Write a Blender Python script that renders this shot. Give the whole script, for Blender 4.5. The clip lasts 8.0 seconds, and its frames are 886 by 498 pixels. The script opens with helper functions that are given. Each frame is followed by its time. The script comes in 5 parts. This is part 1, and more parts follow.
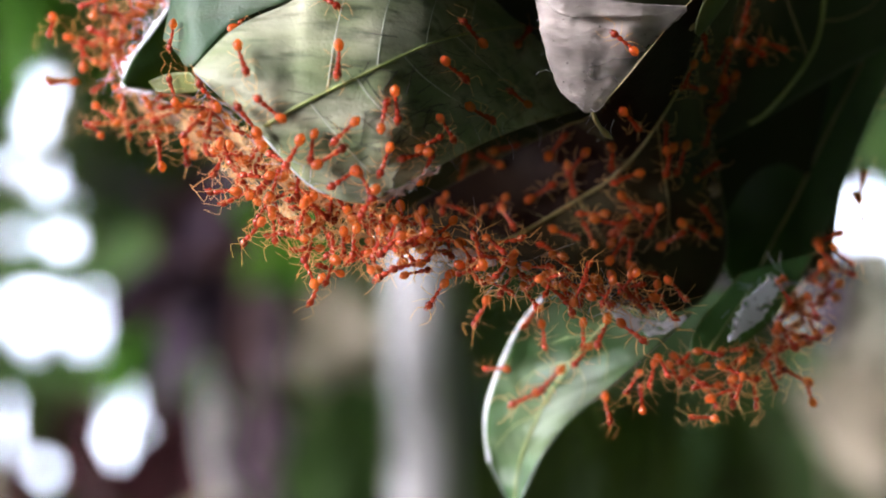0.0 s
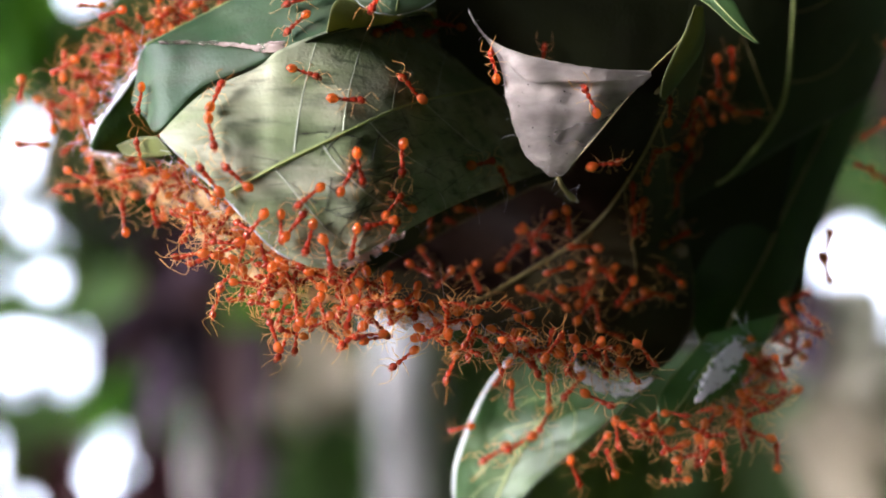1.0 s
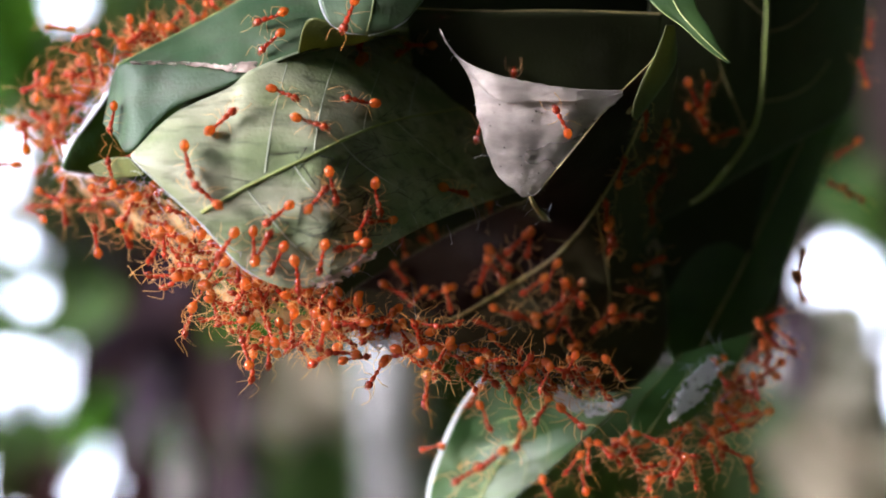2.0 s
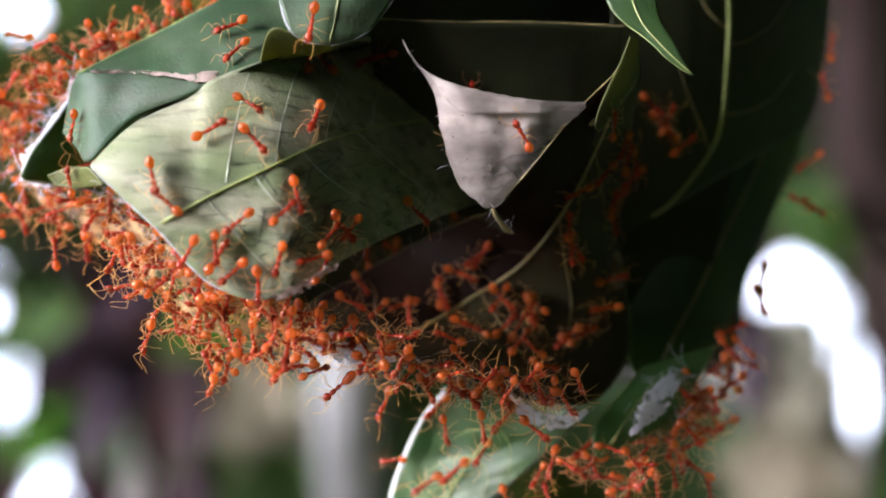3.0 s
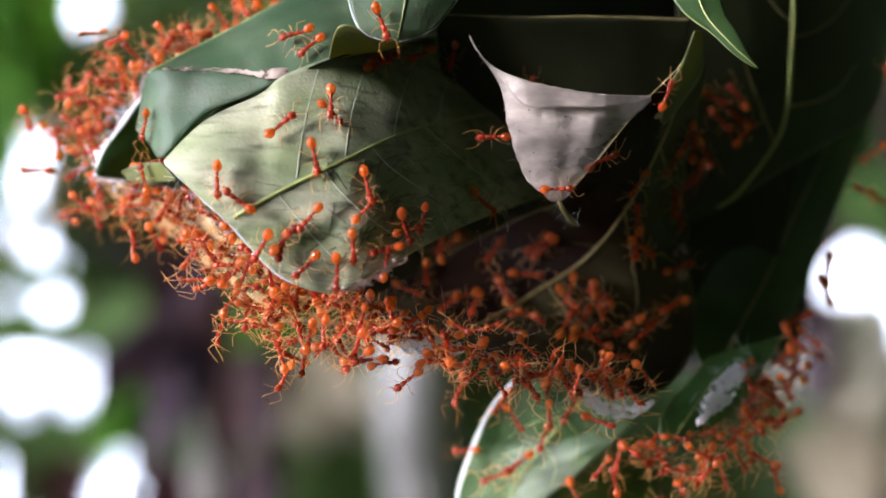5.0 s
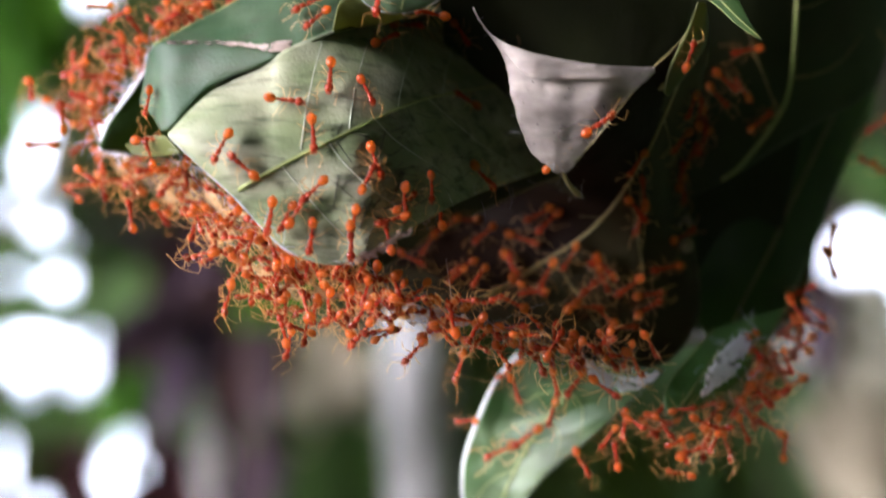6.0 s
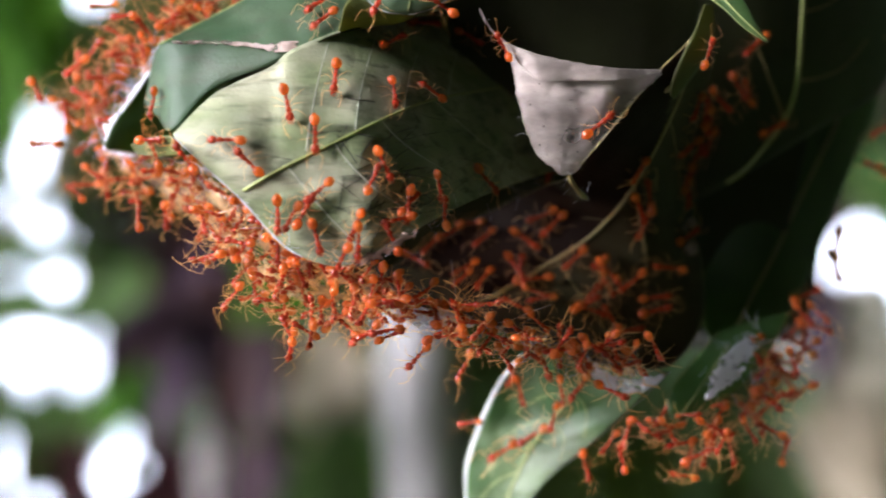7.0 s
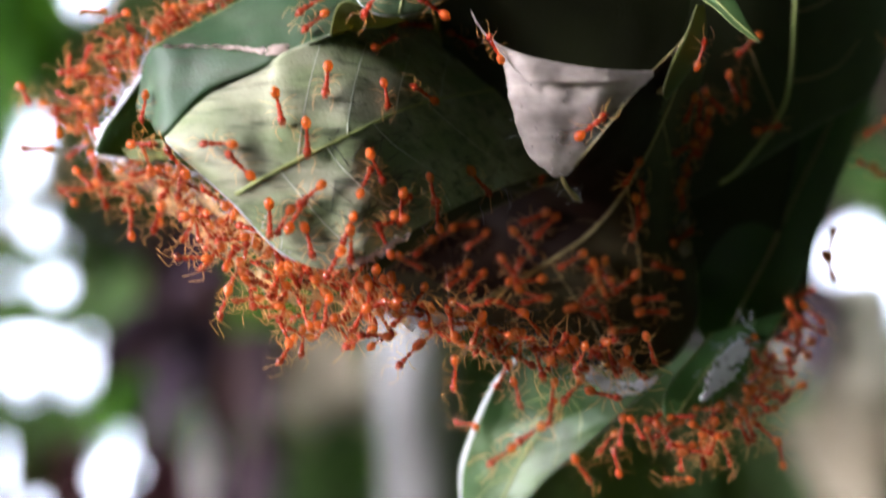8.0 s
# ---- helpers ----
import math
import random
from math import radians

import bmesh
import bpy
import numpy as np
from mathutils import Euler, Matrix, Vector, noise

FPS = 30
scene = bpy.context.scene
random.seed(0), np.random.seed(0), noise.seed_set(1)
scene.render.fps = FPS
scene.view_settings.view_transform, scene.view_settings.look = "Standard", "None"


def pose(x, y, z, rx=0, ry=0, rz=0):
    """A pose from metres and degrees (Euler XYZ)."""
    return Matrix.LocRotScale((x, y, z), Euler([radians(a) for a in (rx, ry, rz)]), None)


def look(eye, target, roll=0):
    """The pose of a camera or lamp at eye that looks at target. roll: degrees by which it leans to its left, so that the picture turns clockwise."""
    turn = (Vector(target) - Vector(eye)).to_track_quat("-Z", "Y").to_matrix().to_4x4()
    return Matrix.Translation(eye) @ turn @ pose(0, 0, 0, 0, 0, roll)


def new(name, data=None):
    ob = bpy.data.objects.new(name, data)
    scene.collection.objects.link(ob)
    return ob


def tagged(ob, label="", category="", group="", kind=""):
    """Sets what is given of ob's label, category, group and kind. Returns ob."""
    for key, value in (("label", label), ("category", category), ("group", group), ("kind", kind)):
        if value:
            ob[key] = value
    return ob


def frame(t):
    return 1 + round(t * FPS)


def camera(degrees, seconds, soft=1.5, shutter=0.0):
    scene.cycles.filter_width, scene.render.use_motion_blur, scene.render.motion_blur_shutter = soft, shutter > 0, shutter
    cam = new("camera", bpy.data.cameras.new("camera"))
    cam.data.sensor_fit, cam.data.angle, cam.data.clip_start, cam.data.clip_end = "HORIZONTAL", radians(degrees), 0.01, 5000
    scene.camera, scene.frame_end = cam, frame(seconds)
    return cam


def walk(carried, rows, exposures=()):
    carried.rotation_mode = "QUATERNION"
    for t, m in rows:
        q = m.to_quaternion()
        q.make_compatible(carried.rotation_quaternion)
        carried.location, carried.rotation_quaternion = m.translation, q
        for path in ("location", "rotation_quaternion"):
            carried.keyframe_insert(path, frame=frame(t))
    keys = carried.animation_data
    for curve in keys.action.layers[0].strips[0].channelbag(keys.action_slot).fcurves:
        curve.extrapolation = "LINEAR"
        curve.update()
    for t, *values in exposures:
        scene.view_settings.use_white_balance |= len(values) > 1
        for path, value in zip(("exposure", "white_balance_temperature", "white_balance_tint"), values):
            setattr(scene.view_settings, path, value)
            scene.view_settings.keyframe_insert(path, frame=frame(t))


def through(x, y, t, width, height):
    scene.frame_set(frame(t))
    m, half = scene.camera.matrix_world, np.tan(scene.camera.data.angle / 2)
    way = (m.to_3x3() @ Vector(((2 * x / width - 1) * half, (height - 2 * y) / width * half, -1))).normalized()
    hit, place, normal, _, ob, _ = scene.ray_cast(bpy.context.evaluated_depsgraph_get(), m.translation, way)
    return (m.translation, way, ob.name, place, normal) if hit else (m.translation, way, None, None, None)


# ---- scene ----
from mathutils.bvhtree import BVHTree

# The camera is held by hand about 35 cm before the nest: seconds, shift in mm (x, y, z), turn in degrees (left, up, roll).
HELD = (
    (0.0, -3.99, 0.30, -4.72, 1.213, -1.606, 0.071),
    (0.1, -3.63, 0.37, -4.42, 1.101, -1.721, 0.048),
    (0.2, -3.28, 0.44, -4.12, 0.673, -1.789, 0.026),
    (0.3, -2.92, 0.51, -3.82, 0.587, -1.661, 0.004),
    (0.4, -2.57, 0.58, -3.52, 0.645, -1.225, -0.019),
    (0.5, -2.22, 0.65, -3.22, 0.622, -1.243, -0.041),
    (0.6, -1.84, 0.36, -2.47, 0.467, -1.218, -0.039),
    (0.7, -1.46, 0.07, -1.72, 0.523, -1.194, -0.037),
    (0.8, -1.08, -0.22, -0.96, 0.805, -0.910, -0.035),
    (0.9, -0.70, -0.51, -0.20, 0.796, -0.659, -0.033),
    (1.0, -0.31, -0.80, 0.55, 0.837, -0.618, -0.030),
    (1.1, 0.35, -0.90, 0.71, 0.883, -0.647, -0.069),
    (1.2, 1.02, -1.00, 0.88, 0.816, -0.644, -0.108),
    (1.3, 1.70, -1.11, 1.05, 0.748, -0.592, -0.147),
    (1.4, 2.37, -1.21, 1.21, 0.373, -0.215, -0.186),
    (1.5, 3.04, -1.31, 1.38, 0.419, -0.098, -0.225),
    (1.6, 2.91, -1.13, 1.35, 0.512, -0.206, -0.205),
    (1.7, 2.79, -0.96, 1.34, 0.555, -0.251, -0.185),
    (2.8, 1.45, 0.97, 1.11, -0.537, 0.191, 0.034),
    (2.9, 1.32, 1.14, 1.09, -0.720, 0.148, 0.054),
    (3.0, 1.20, 1.32, 1.07, -0.807, 0.201, 0.073),
    (3.1, 0.96, 1.05, 0.86, -1.005, 0.261, 0.059),
    (3.2, 0.73, 0.79, 0.64, -0.880, 0.240, 0.044),
    (3.3, 0.48, 0.53, 0.43, -0.737, 0.220, 0.029),
    (3.4, 0.24, 0.26, 0.21, -0.402, 0.069, 0.015),
    (3.5, 0.00, 0.00, 0.00, 0.000, 0.000, 0.000),
    (3.6, 0.16, -0.35, 0.38, -0.006, 0.038, -0.000),
    (3.7, 0.31, -0.70, 0.74, -0.077, 0.044, -0.001),
    (3.8, 0.46, -1.04, 1.12, -0.166, 0.115, -0.001),
    (3.9, 0.61, -1.39, 1.48, -0.123, 0.169, -0.002),
    (4.0, 0.77, -1.74, 1.86, 0.211, 0.224, -0.002),
    (4.1, 0.75, -2.02, 1.88, 0.401, 0.200, -0.021),
    (4.2, 0.73, -2.29, 1.91, 0.803, 0.031, -0.039),
    (4.3, 0.71, -2.57, 1.94, 0.832, -0.073, -0.058),
    (4.4, 0.69, -2.85, 1.97, 0.910, -0.128, -0.076),
    (4.5, 0.67, -3.12, 1.99, 0.923, -0.103, -0.095),
    (4.6, 0.67, -3.16, 1.87, 0.957, -0.048, -0.116),
    (4.7, 0.65, -3.20, 1.75, 1.007, -0.090, -0.138),
    (5.8, 0.59, -3.59, 0.41, 1.044, 0.109, -0.375),
    (5.9, 0.59, -3.63, 0.29, 1.224, -0.208, -0.396),
    (6.0, 0.58, -3.66, 0.17, 1.161, -0.655, -0.418),
    (6.1, 0.83, -3.39, 0.30, 0.799, -1.019, -0.420),
    (6.2, 1.07, -3.11, 0.43, 0.338, -1.074, -0.422),
    (6.3, 1.32, -2.83, 0.56, 0.316, -0.903, -0.425),
    (6.4, 1.57, -2.55, 0.68, 0.294, -0.683, -0.427),
    (6.5, 1.82, -2.27, 0.82, 0.434, -0.430, -0.429),
    (6.6, 1.37, -2.45, 0.73, 0.271, -0.208, -0.367),
    (6.7, 0.92, -2.63, 0.65, 0.269, -0.277, -0.305),
    (6.8, 0.48, -2.80, 0.57, 0.349, -0.525, -0.242),
    (6.9, 0.03, -2.98, 0.49, 0.592, -0.643, -0.180),
    (7.0, -0.42, -3.16, 0.41, 1.149, -0.649, -0.118),
    (7.1, -0.51, -2.85, 0.35, 1.292, -0.519, -0.142),
    (7.2, -0.59, -2.53, 0.30, 1.427, -0.357, -0.166),
    (7.3, -0.68, -2.22, 0.25, 1.497, -0.277, -0.190),
    (7.4, -0.77, -1.91, 0.19, 1.308, -0.341, -0.214),
    (7.5, -0.86, -1.60, 0.14, 1.119, -0.423, -0.238),
    (7.6, -0.69, -1.72, 0.23, 1.069, -0.161, -0.284),
    (7.7, -0.52, -1.85, 0.32, 1.084, -0.011, -0.330),
    (7.8, -0.35, -1.97, 0.41, 1.147, 0.026, -0.376),
    (7.9, -0.17, -2.09, 0.50, 1.130, -0.117, -0.421),
    (8.0, -0.00, -2.22, 0.59, 1.015, -0.600, -0.467),
)
cam = camera(25, 8.0, soft=1.8, shutter=0.5)
cam.data.dof.use_dof = True
cam.data.dof.focus_distance = 0.354
cam.data.dof.aperture_fstop = 8.0
cam.data.dof.aperture_blades = 0
BASE = pose(0, -0.354, 1.5, 14)  # the viewpoint, tilted up towards the branches
walk(cam, [(t, BASE @ pose(x / 1000, y / 1000, z / 1000, 90 + up, 0, left) @ pose(0, 0, 0, 0, 0, roll)) for t, x, y, z, left, up, roll in HELD],
     exposures=((0, 1.48, 5850, 19), (8, 1.48, 5850, 19)))

# ---- light: bright overcast sky beyond the trees, soft sun low from the left ----
SUN_UP, SUN_SIDE = 12, 118
world = bpy.data.worlds.new("overcast_sky")
scene.world = world
world.use_nodes = True
sky = world.node_tree.nodes.new("ShaderNodeTexSky")
sky.sky_type, sky.sun_disc = "NISHITA", False
sky.sun_elevation, sky.sun_rotation = radians(SUN_UP), radians(-SUN_SIDE)
sky.dust_density, sky.air_density = 4.0, 1.0
haze = world.node_tree.nodes.new("ShaderNodeHueSaturation")
haze.inputs["Saturation"].default_value, haze.inputs["Value"].default_value = 0.22, 2.0
world.node_tree.links.new(sky.outputs[0], haze.inputs["Color"])
world.node_tree.links.new(haze.outputs[0], world.node_tree.nodes["Background"].inputs[0])
world.node_tree.nodes["Background"].inputs[1].default_value = 0.15
lamp = bpy.data.lights.new("sun", "SUN")
lamp.energy, lamp.angle, lamp.color = 3.0, radians(26), (1.0, 0.97, 0.95)
sun = new("sun", lamp)
side, up = radians(SUN_SIDE), radians(SUN_UP)
toward = Vector((-math.sin(side) * math.cos(up), math.cos(side) * math.cos(up), math.sin(up)))
sun.matrix_world = look(toward * 20, (0, 0, 0))


# ---- materials ----
def nodes_of(name):
    m = bpy.data.materials.new(name)
    m.use_nodes = True
    t = m.node_tree
    return m, t, t.nodes["Principled BSDF"], t.nodes["Material Output"]


def noise_mix(t, a, b, scale, detail=4.0, lo=0.35, hi=0.65, stretch=None):
    """A colour that goes from a to b with a noise in object space."""
    co = t.nodes.new("ShaderNodeTexCoord")
    n = t.nodes.new("ShaderNodeTexNoise")
    n.inputs["Scale"].default_value, n.inputs["Detail"].default_value = scale, detail
    if stretch:
        mp = t.nodes.new("ShaderNodeMapping")
        mp.inputs["Scale"].default_value = stretch
        t.links.new(co.outputs["Object"], mp.inputs[0])
        t.links.new(mp.outputs[0], n.inputs["Vector"])
    else:
        t.links.new(co.outputs["Object"], n.inputs["Vector"])
    r = t.nodes.new("ShaderNodeValToRGB")
    r.color_ramp.elements[0].position, r.color_ramp.elements[1].position = lo, hi
    r.color_ramp.elements[0].color, r.color_ramp.elements[1].color = (*a, 1), (*b, 1)
    t.links.new(n.outputs["Fac"], r.inputs[0])
    return r, n


def blend(t, a, b, fac):
    m = t.nodes.new("ShaderNodeMix")
    m.data_type, m.blend_type = "RGBA", "MIX"
    t.links.new(a, m.inputs[6]), t.links.new(b, m.inputs[7])
    if isinstance(fac, float):
        m.inputs[0].default_value = fac
    else:
        t.links.new(fac, m.inputs[0])
    return m.outputs[2]


def bump(t, p, height, strength, distance):
    b = t.nodes.new("ShaderNodeBump")
    b.inputs["Strength"].default_value, b.inputs["Distance"].default_value = strength, distance
    t.links.new(height, b.inputs["Height"])
    t.links.new(b.outputs[0], p.inputs["Normal"])
    return b


def leaf_material(name, dark, light, blotch, rough=0.4, glow=0.3, vein=900.0, through=(0.25, 0.4, 0.05), dust_sheen=0.0, grime=0.0, shine=0.38):
    """A living leaf: two greens, dark blotches, a net of fine veins, light passing through."""
    m, t, p, out = nodes_of(name)
    big, _ = noise_mix(t, dark, light, 45.0)
    fine, nf = noise_mix(t, (1, 1, 1), (0, 0, 0), 150.0, 8.0, 0.52, 0.64, (0.7, 1, 1))
    spot = t.nodes.new("ShaderNodeRGB")
    spot.outputs[0].default_value = (*blotch, 1)
    inv = t.nodes.new("ShaderNodeInvert")
    t.links.new(fine.outputs[0], inv.inputs["Color"])
    half = t.nodes.new("ShaderNodeMath")
    half.operation = "MULTIPLY"
    half.inputs[1].default_value = 0.4
    t.links.new(inv.outputs[0], half.inputs[0])
    col = big.outputs[0]
    # pale film: dust, and on the glossy leaf a painted sheen
    if dust_sheen:
        film, _ = noise_mix(t, (0, 0, 0), (1, 1, 1), 70.0, 9.0, 0.42, 0.62, (0.55, 1, 1.2))
        pale = t.nodes.new("ShaderNodeRGB")
        pale.outputs[0].default_value = (0.38, 0.375, 0.265, 1)
        k = t.nodes.new("ShaderNodeMath")
        k.operation = "MULTIPLY"
        k.inputs[1].default_value = dust_sheen
        t.links.new(film.outputs[0], k.inputs[0])
        col = blend(t, col, pale.outputs[0], k.outputs[0])
    col = blend(t, col, spot.outputs[0], half.outputs[0])
    if grime:
        smear, _ = noise_mix(t, (0, 0, 0), (1, 1, 1), 330.0, 8.0, 0.52, 0.7, (0.35, 1, 1.5))
        soot = t.nodes.new("ShaderNodeRGB")
        soot.outputs[0].default_value = (0.035, 0.036, 0.024, 1)
        gk = t.nodes.new("ShaderNodeMath")
        gk.operation = "MULTIPLY"
        gk.inputs[1].default_value = grime
        t.links.new(smear.outputs[0], gk.inputs[0])
        col = blend(t, col, soot.outputs[0], gk.outputs[0])
    co = t.nodes.new("ShaderNodeTexCoord")
    net = t.nodes.new("ShaderNodeTexVoronoi")
    net.feature = "DISTANCE_TO_EDGE"
    net.inputs["Scale"].default_value = vein
    t.links.new(co.outputs["Object"], net.inputs["Vector"])
    add = t.nodes.new("ShaderNodeMath")
    add.operation = "MULTIPLY_ADD"
    add.inputs[1].default_value = 0.6
    t.links.new(net.outputs["Distance"], add.inputs[0])
    t.links.new(nf.outputs["Fac"], add.inputs[2])
    bump(t, p, add.outputs[0], 0.35, 0.0006)
    t.links.new(col, p.inputs["Base Color"])
    p.inputs["Specular IOR Level"].default_value = shine
    rr = t.nodes.new("ShaderNodeMapRange")
    rr.inputs["To Min"].default_value, rr.inputs["To Max"].default_value = rough - 0.08, rough + 0.15
    t.links.new(nf.outputs["Fac"], rr.inputs["Value"])
    t.links.new(rr.outputs[0], p.inputs["Roughness"])
    tr = t.nodes.new("ShaderNodeBsdfTranslucent")
    tr.inputs["Color"].default_value = (*through, 1)
    mix = t.nodes.new("ShaderNodeMixShader")
    mix.inputs[0].default_value = glow
    t.links.new(p.outputs[0], mix.inputs[1]), t.links.new(tr.outputs[0], mix.inputs[2])
    t.links.new(mix.outputs[0], out.inputs[0])
    return m


def plain_material(name, a, b, scale, rough=0.5, glow=0.0, through=None, stretch=None, relief=0.0, coat=0.0):
    m, t, p, out = nodes_of(name)
    ramp, n = noise_mix(t, a, b, scale, 5.0, 0.3, 0.7, stretch)
    t.links.new(ramp.outputs[0], p.inputs["Base Color"])
    p.inputs["Roughness"].default_value = rough
    p.inputs["Coat Weight"].default_value = coat
    if relief:
        bump(t, p, n.outputs["Fac"], 0.6, relief)
    if glow:
        tr = t.nodes.new("ShaderNodeBsdfTranslucent")
        tr.inputs["Color"].default_value = (*(through or b), 1)
        mix = t.nodes.new("ShaderNodeMixShader")
        mix.inputs[0].default_value = glow
        t.links.new(p.outputs[0], mix.inputs[1]), t.links.new(tr.outputs[0], mix.inputs[2])
        t.links.new(mix.outputs[0], out.inputs[0])
    return m


def silk_material(name, a, b, scale, glow, through, holes=(0.36, 0.5), mesh=260.0, stretch=(1, 1, 1.6), relief=0.0008):
    """Spun silk: a pale felt with fine folds, worn through to holes where it is thin."""
    m, t, p, out = nodes_of(name)
    ramp, n = noise_mix(t, a, b, scale, 6.0, 0.3, 0.7, stretch)
    t.links.new(ramp.outputs[0], p.inputs["Base Color"])
    p.inputs["Roughness"].default_value = 0.55
    fold, nf = noise_mix(t, (0, 0, 0), (1, 1, 1), scale * 2.2, 7.0, 0.3, 0.7, (0.8, 1, 1.3))
    add = t.nodes.new("ShaderNodeMath")
    add.operation = "ADD"
    t.links.new(n.outputs["Fac"], add.inputs[0]), t.links.new(nf.outputs["Fac"], add.inputs[1])
    thread, nt = noise_mix(t, (0, 0, 0), (1, 1, 1), scale * 7, 5.0, 0.3, 0.7, (0.5, 1, 1.6))
    more = t.nodes.new("ShaderNodeMath")
    more.operation = "MULTIPLY_ADD"
    more.inputs[1].default_value = 0.35
    t.links.new(nt.outputs["Fac"], more.inputs[0]), t.links.new(add.outputs[0], more.inputs[2])
    bump(t, p, more.outputs[0], 0.9, relief)
    tr = t.nodes.new("ShaderNodeBsdfTranslucent")
    tr.inputs["Color"].default_value = (*through, 1)
    felt = t.nodes.new("ShaderNodeMixShader")
    felt.inputs[0].default_value = glow
    t.links.new(p.outputs[0], felt.inputs[1]), t.links.new(tr.outputs[0], felt.inputs[2])
    worn, _ = noise_mix(t, (0, 0, 0), (1, 1, 1), mesh, 6.0, holes[0], holes[1], (0.8, 1, 1.3))
    clear = t.nodes.new("ShaderNodeBsdfTransparent")
    mix = t.nodes.new("ShaderNodeMixShader")
    t.links.new(worn.outputs[0], mix.inputs[0])
    t.links.new(clear.outputs[0], mix.inputs[1]), t.links.new(felt.outputs[0], mix.inputs[2])
    t.links.new(mix.outputs[0], out.inputs[0])
    return m


def ant_material(name, a, b, glow, through, rough=0.24, bands=0.0):
    """Amber chitin, a little different from ant to ant, that lets some light through."""
    m, t, p, out = nodes_of(name)
    info = t.nodes.new("ShaderNodeObjectInfo")
    r = t.nodes.new("ShaderNodeValToRGB")
    r.color_ramp.elements[0].color, r.color_ramp.elements[1].color = (*a, 1), (*b, 1)
    t.links.new(info.outputs["Random"], r.inputs[0])
    col = r.outputs[0]
    if bands:
        co = t.nodes.new("ShaderNodeTexCoord")
        wave = t.nodes.new("ShaderNodeTexWave")
        wave.bands_direction = "X"
        wave.inputs["Scale"].default_value, wave.inputs["Distortion"].default_value = 480.0, 1.5
        t.links.new(co.outputs["Object"], wave.inputs["Vector"])
        k = t.nodes.new("ShaderNodeMath")
        k.operation = "MULTIPLY"
        k.inputs[1].default_value = bands
        t.links.new(wave.outputs["Fac"], k.inputs[0])
        deep = t.nodes.new("ShaderNodeRGB")
        deep.outputs[0].default_value = (0.3, 0.04, 0.01, 1)
        col = blend(t, col, deep.outputs[0], k.outputs[0])
    t.links.new(col, p.inputs["Base Color"])
    p.inputs["Roughness"].default_value = rough
    p.inputs["Specular IOR Level"].default_value = 0.5
    tr = t.nodes.new("ShaderNodeBsdfTranslucent")
    tr.inputs["Color"].default_value = (*through, 1)
    mix = t.nodes.new("ShaderNodeMixShader")
    mix.inputs[0].default_value = glow
    t.links.new(p.outputs[0], mix.inputs[1]), t.links.new(tr.outputs[0], mix.inputs[2])
    t.links.new(mix.outputs[0], out.inputs[0])
    return m


LEAF_GREY = leaf_material("leaf_underside", (0.11, 0.145, 0.066), (0.2, 0.235, 0.12), (0.055, 0.066, 0.038), 0.42, 0.14, dust_sheen=0.85, grime=0.8)
# right-hand and inner leaves: their deep shade is put into the base colours
LEAF_SHADED = leaf_material("leaf_shaded", (0.018, 0.02, 0.009), (0.028, 0.032, 0.014), (0.013, 0.012, 0.008), 0.4, 0.1, shine=0.22)
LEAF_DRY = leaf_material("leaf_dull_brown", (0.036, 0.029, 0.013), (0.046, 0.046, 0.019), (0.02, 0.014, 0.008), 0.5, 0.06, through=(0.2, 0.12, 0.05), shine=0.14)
# maroon tone, darkened to carry the shade below the front leaf
LEAF_MAROON_SHADED = leaf_material("leaf_maroon_shaded", (0.013, 0.0065, 0.005), (0.021, 0.012, 0.008), (0.008, 0.004, 0.003), 0.55, 0.04, through=(0.2, 0.1, 0.05), shine=0.08)
LEAF_GREEN = leaf_material("leaf_green", (0.04, 0.10, 0.03), (0.07, 0.16, 0.05), (0.03, 0.07, 0.03), 0.33, 0.3)
LEAF_DEEP = leaf_material("leaf_deep_green", (0.02, 0.045, 0.012), (0.036, 0.074, 0.02), (0.012, 0.025, 0.01), 0.4, 0.2)
# pale patches put the whitish sheen between the veins into the colour
LEAF_GLOSS = leaf_material("leaf_glossy", (0.012, 0.034, 0.009), (0.036, 0.084, 0.024), (0.008, 0.02, 0.006), 0.44, 0.16, vein=300.0, dust_sheen=0.14, shine=0.22)
LEAF_BLUE = leaf_material("leaf_waxy", (0.014, 0.038, 0.015), (0.028, 0.062, 0.026), (0.012, 0.028, 0.012), 0.5, 0.16, grime=0.6, dust_sheen=0.1, shine=0.22)
LEAF_OLIVE = leaf_material("leaf_olive", (0.06, 0.072, 0.018), (0.1, 0.115, 0.03), (0.04, 0.03, 0.015), 0.45, 0.25, through=(0.3, 0.3, 0.06))
LEAF_YOUNG = leaf_material("leaf_yellow_green", (0.055, 0.085, 0.02), (0.1, 0.13, 0.035), (0.06, 0.07, 0.03), 0.4, 0.3, through=(0.4, 0.45, 0.1))
RIB = plain_material("midrib", (0.22, 0.27, 0.07), (0.30, 0.34, 0.11), 300.0, 0.45, 0.2)
RIB_DRY = plain_material("midrib_olive", (0.26, 0.21, 0.08), (0.35, 0.29, 0.12), 300.0, 0.5, 0.15)
VEIN = plain_material("vein", (0.36, 0.4, 0.28), (0.46, 0.5, 0.36), 300.0, 0.5, 0.2)
RIM = plain_material("leaf_rim", (0.34, 0.36, 0.33), (0.5, 0.52, 0.5), 400.0, 0.45, 0.3)
SILK = silk_material("silk", (0.15, 0.125, 0.108), (0.48, 0.42, 0.372), 150.0, 0.3, (0.6, 0.54, 0.52), (0.3, 0.6), 75.0, (0.45, 1, 1.5), 0.0008)
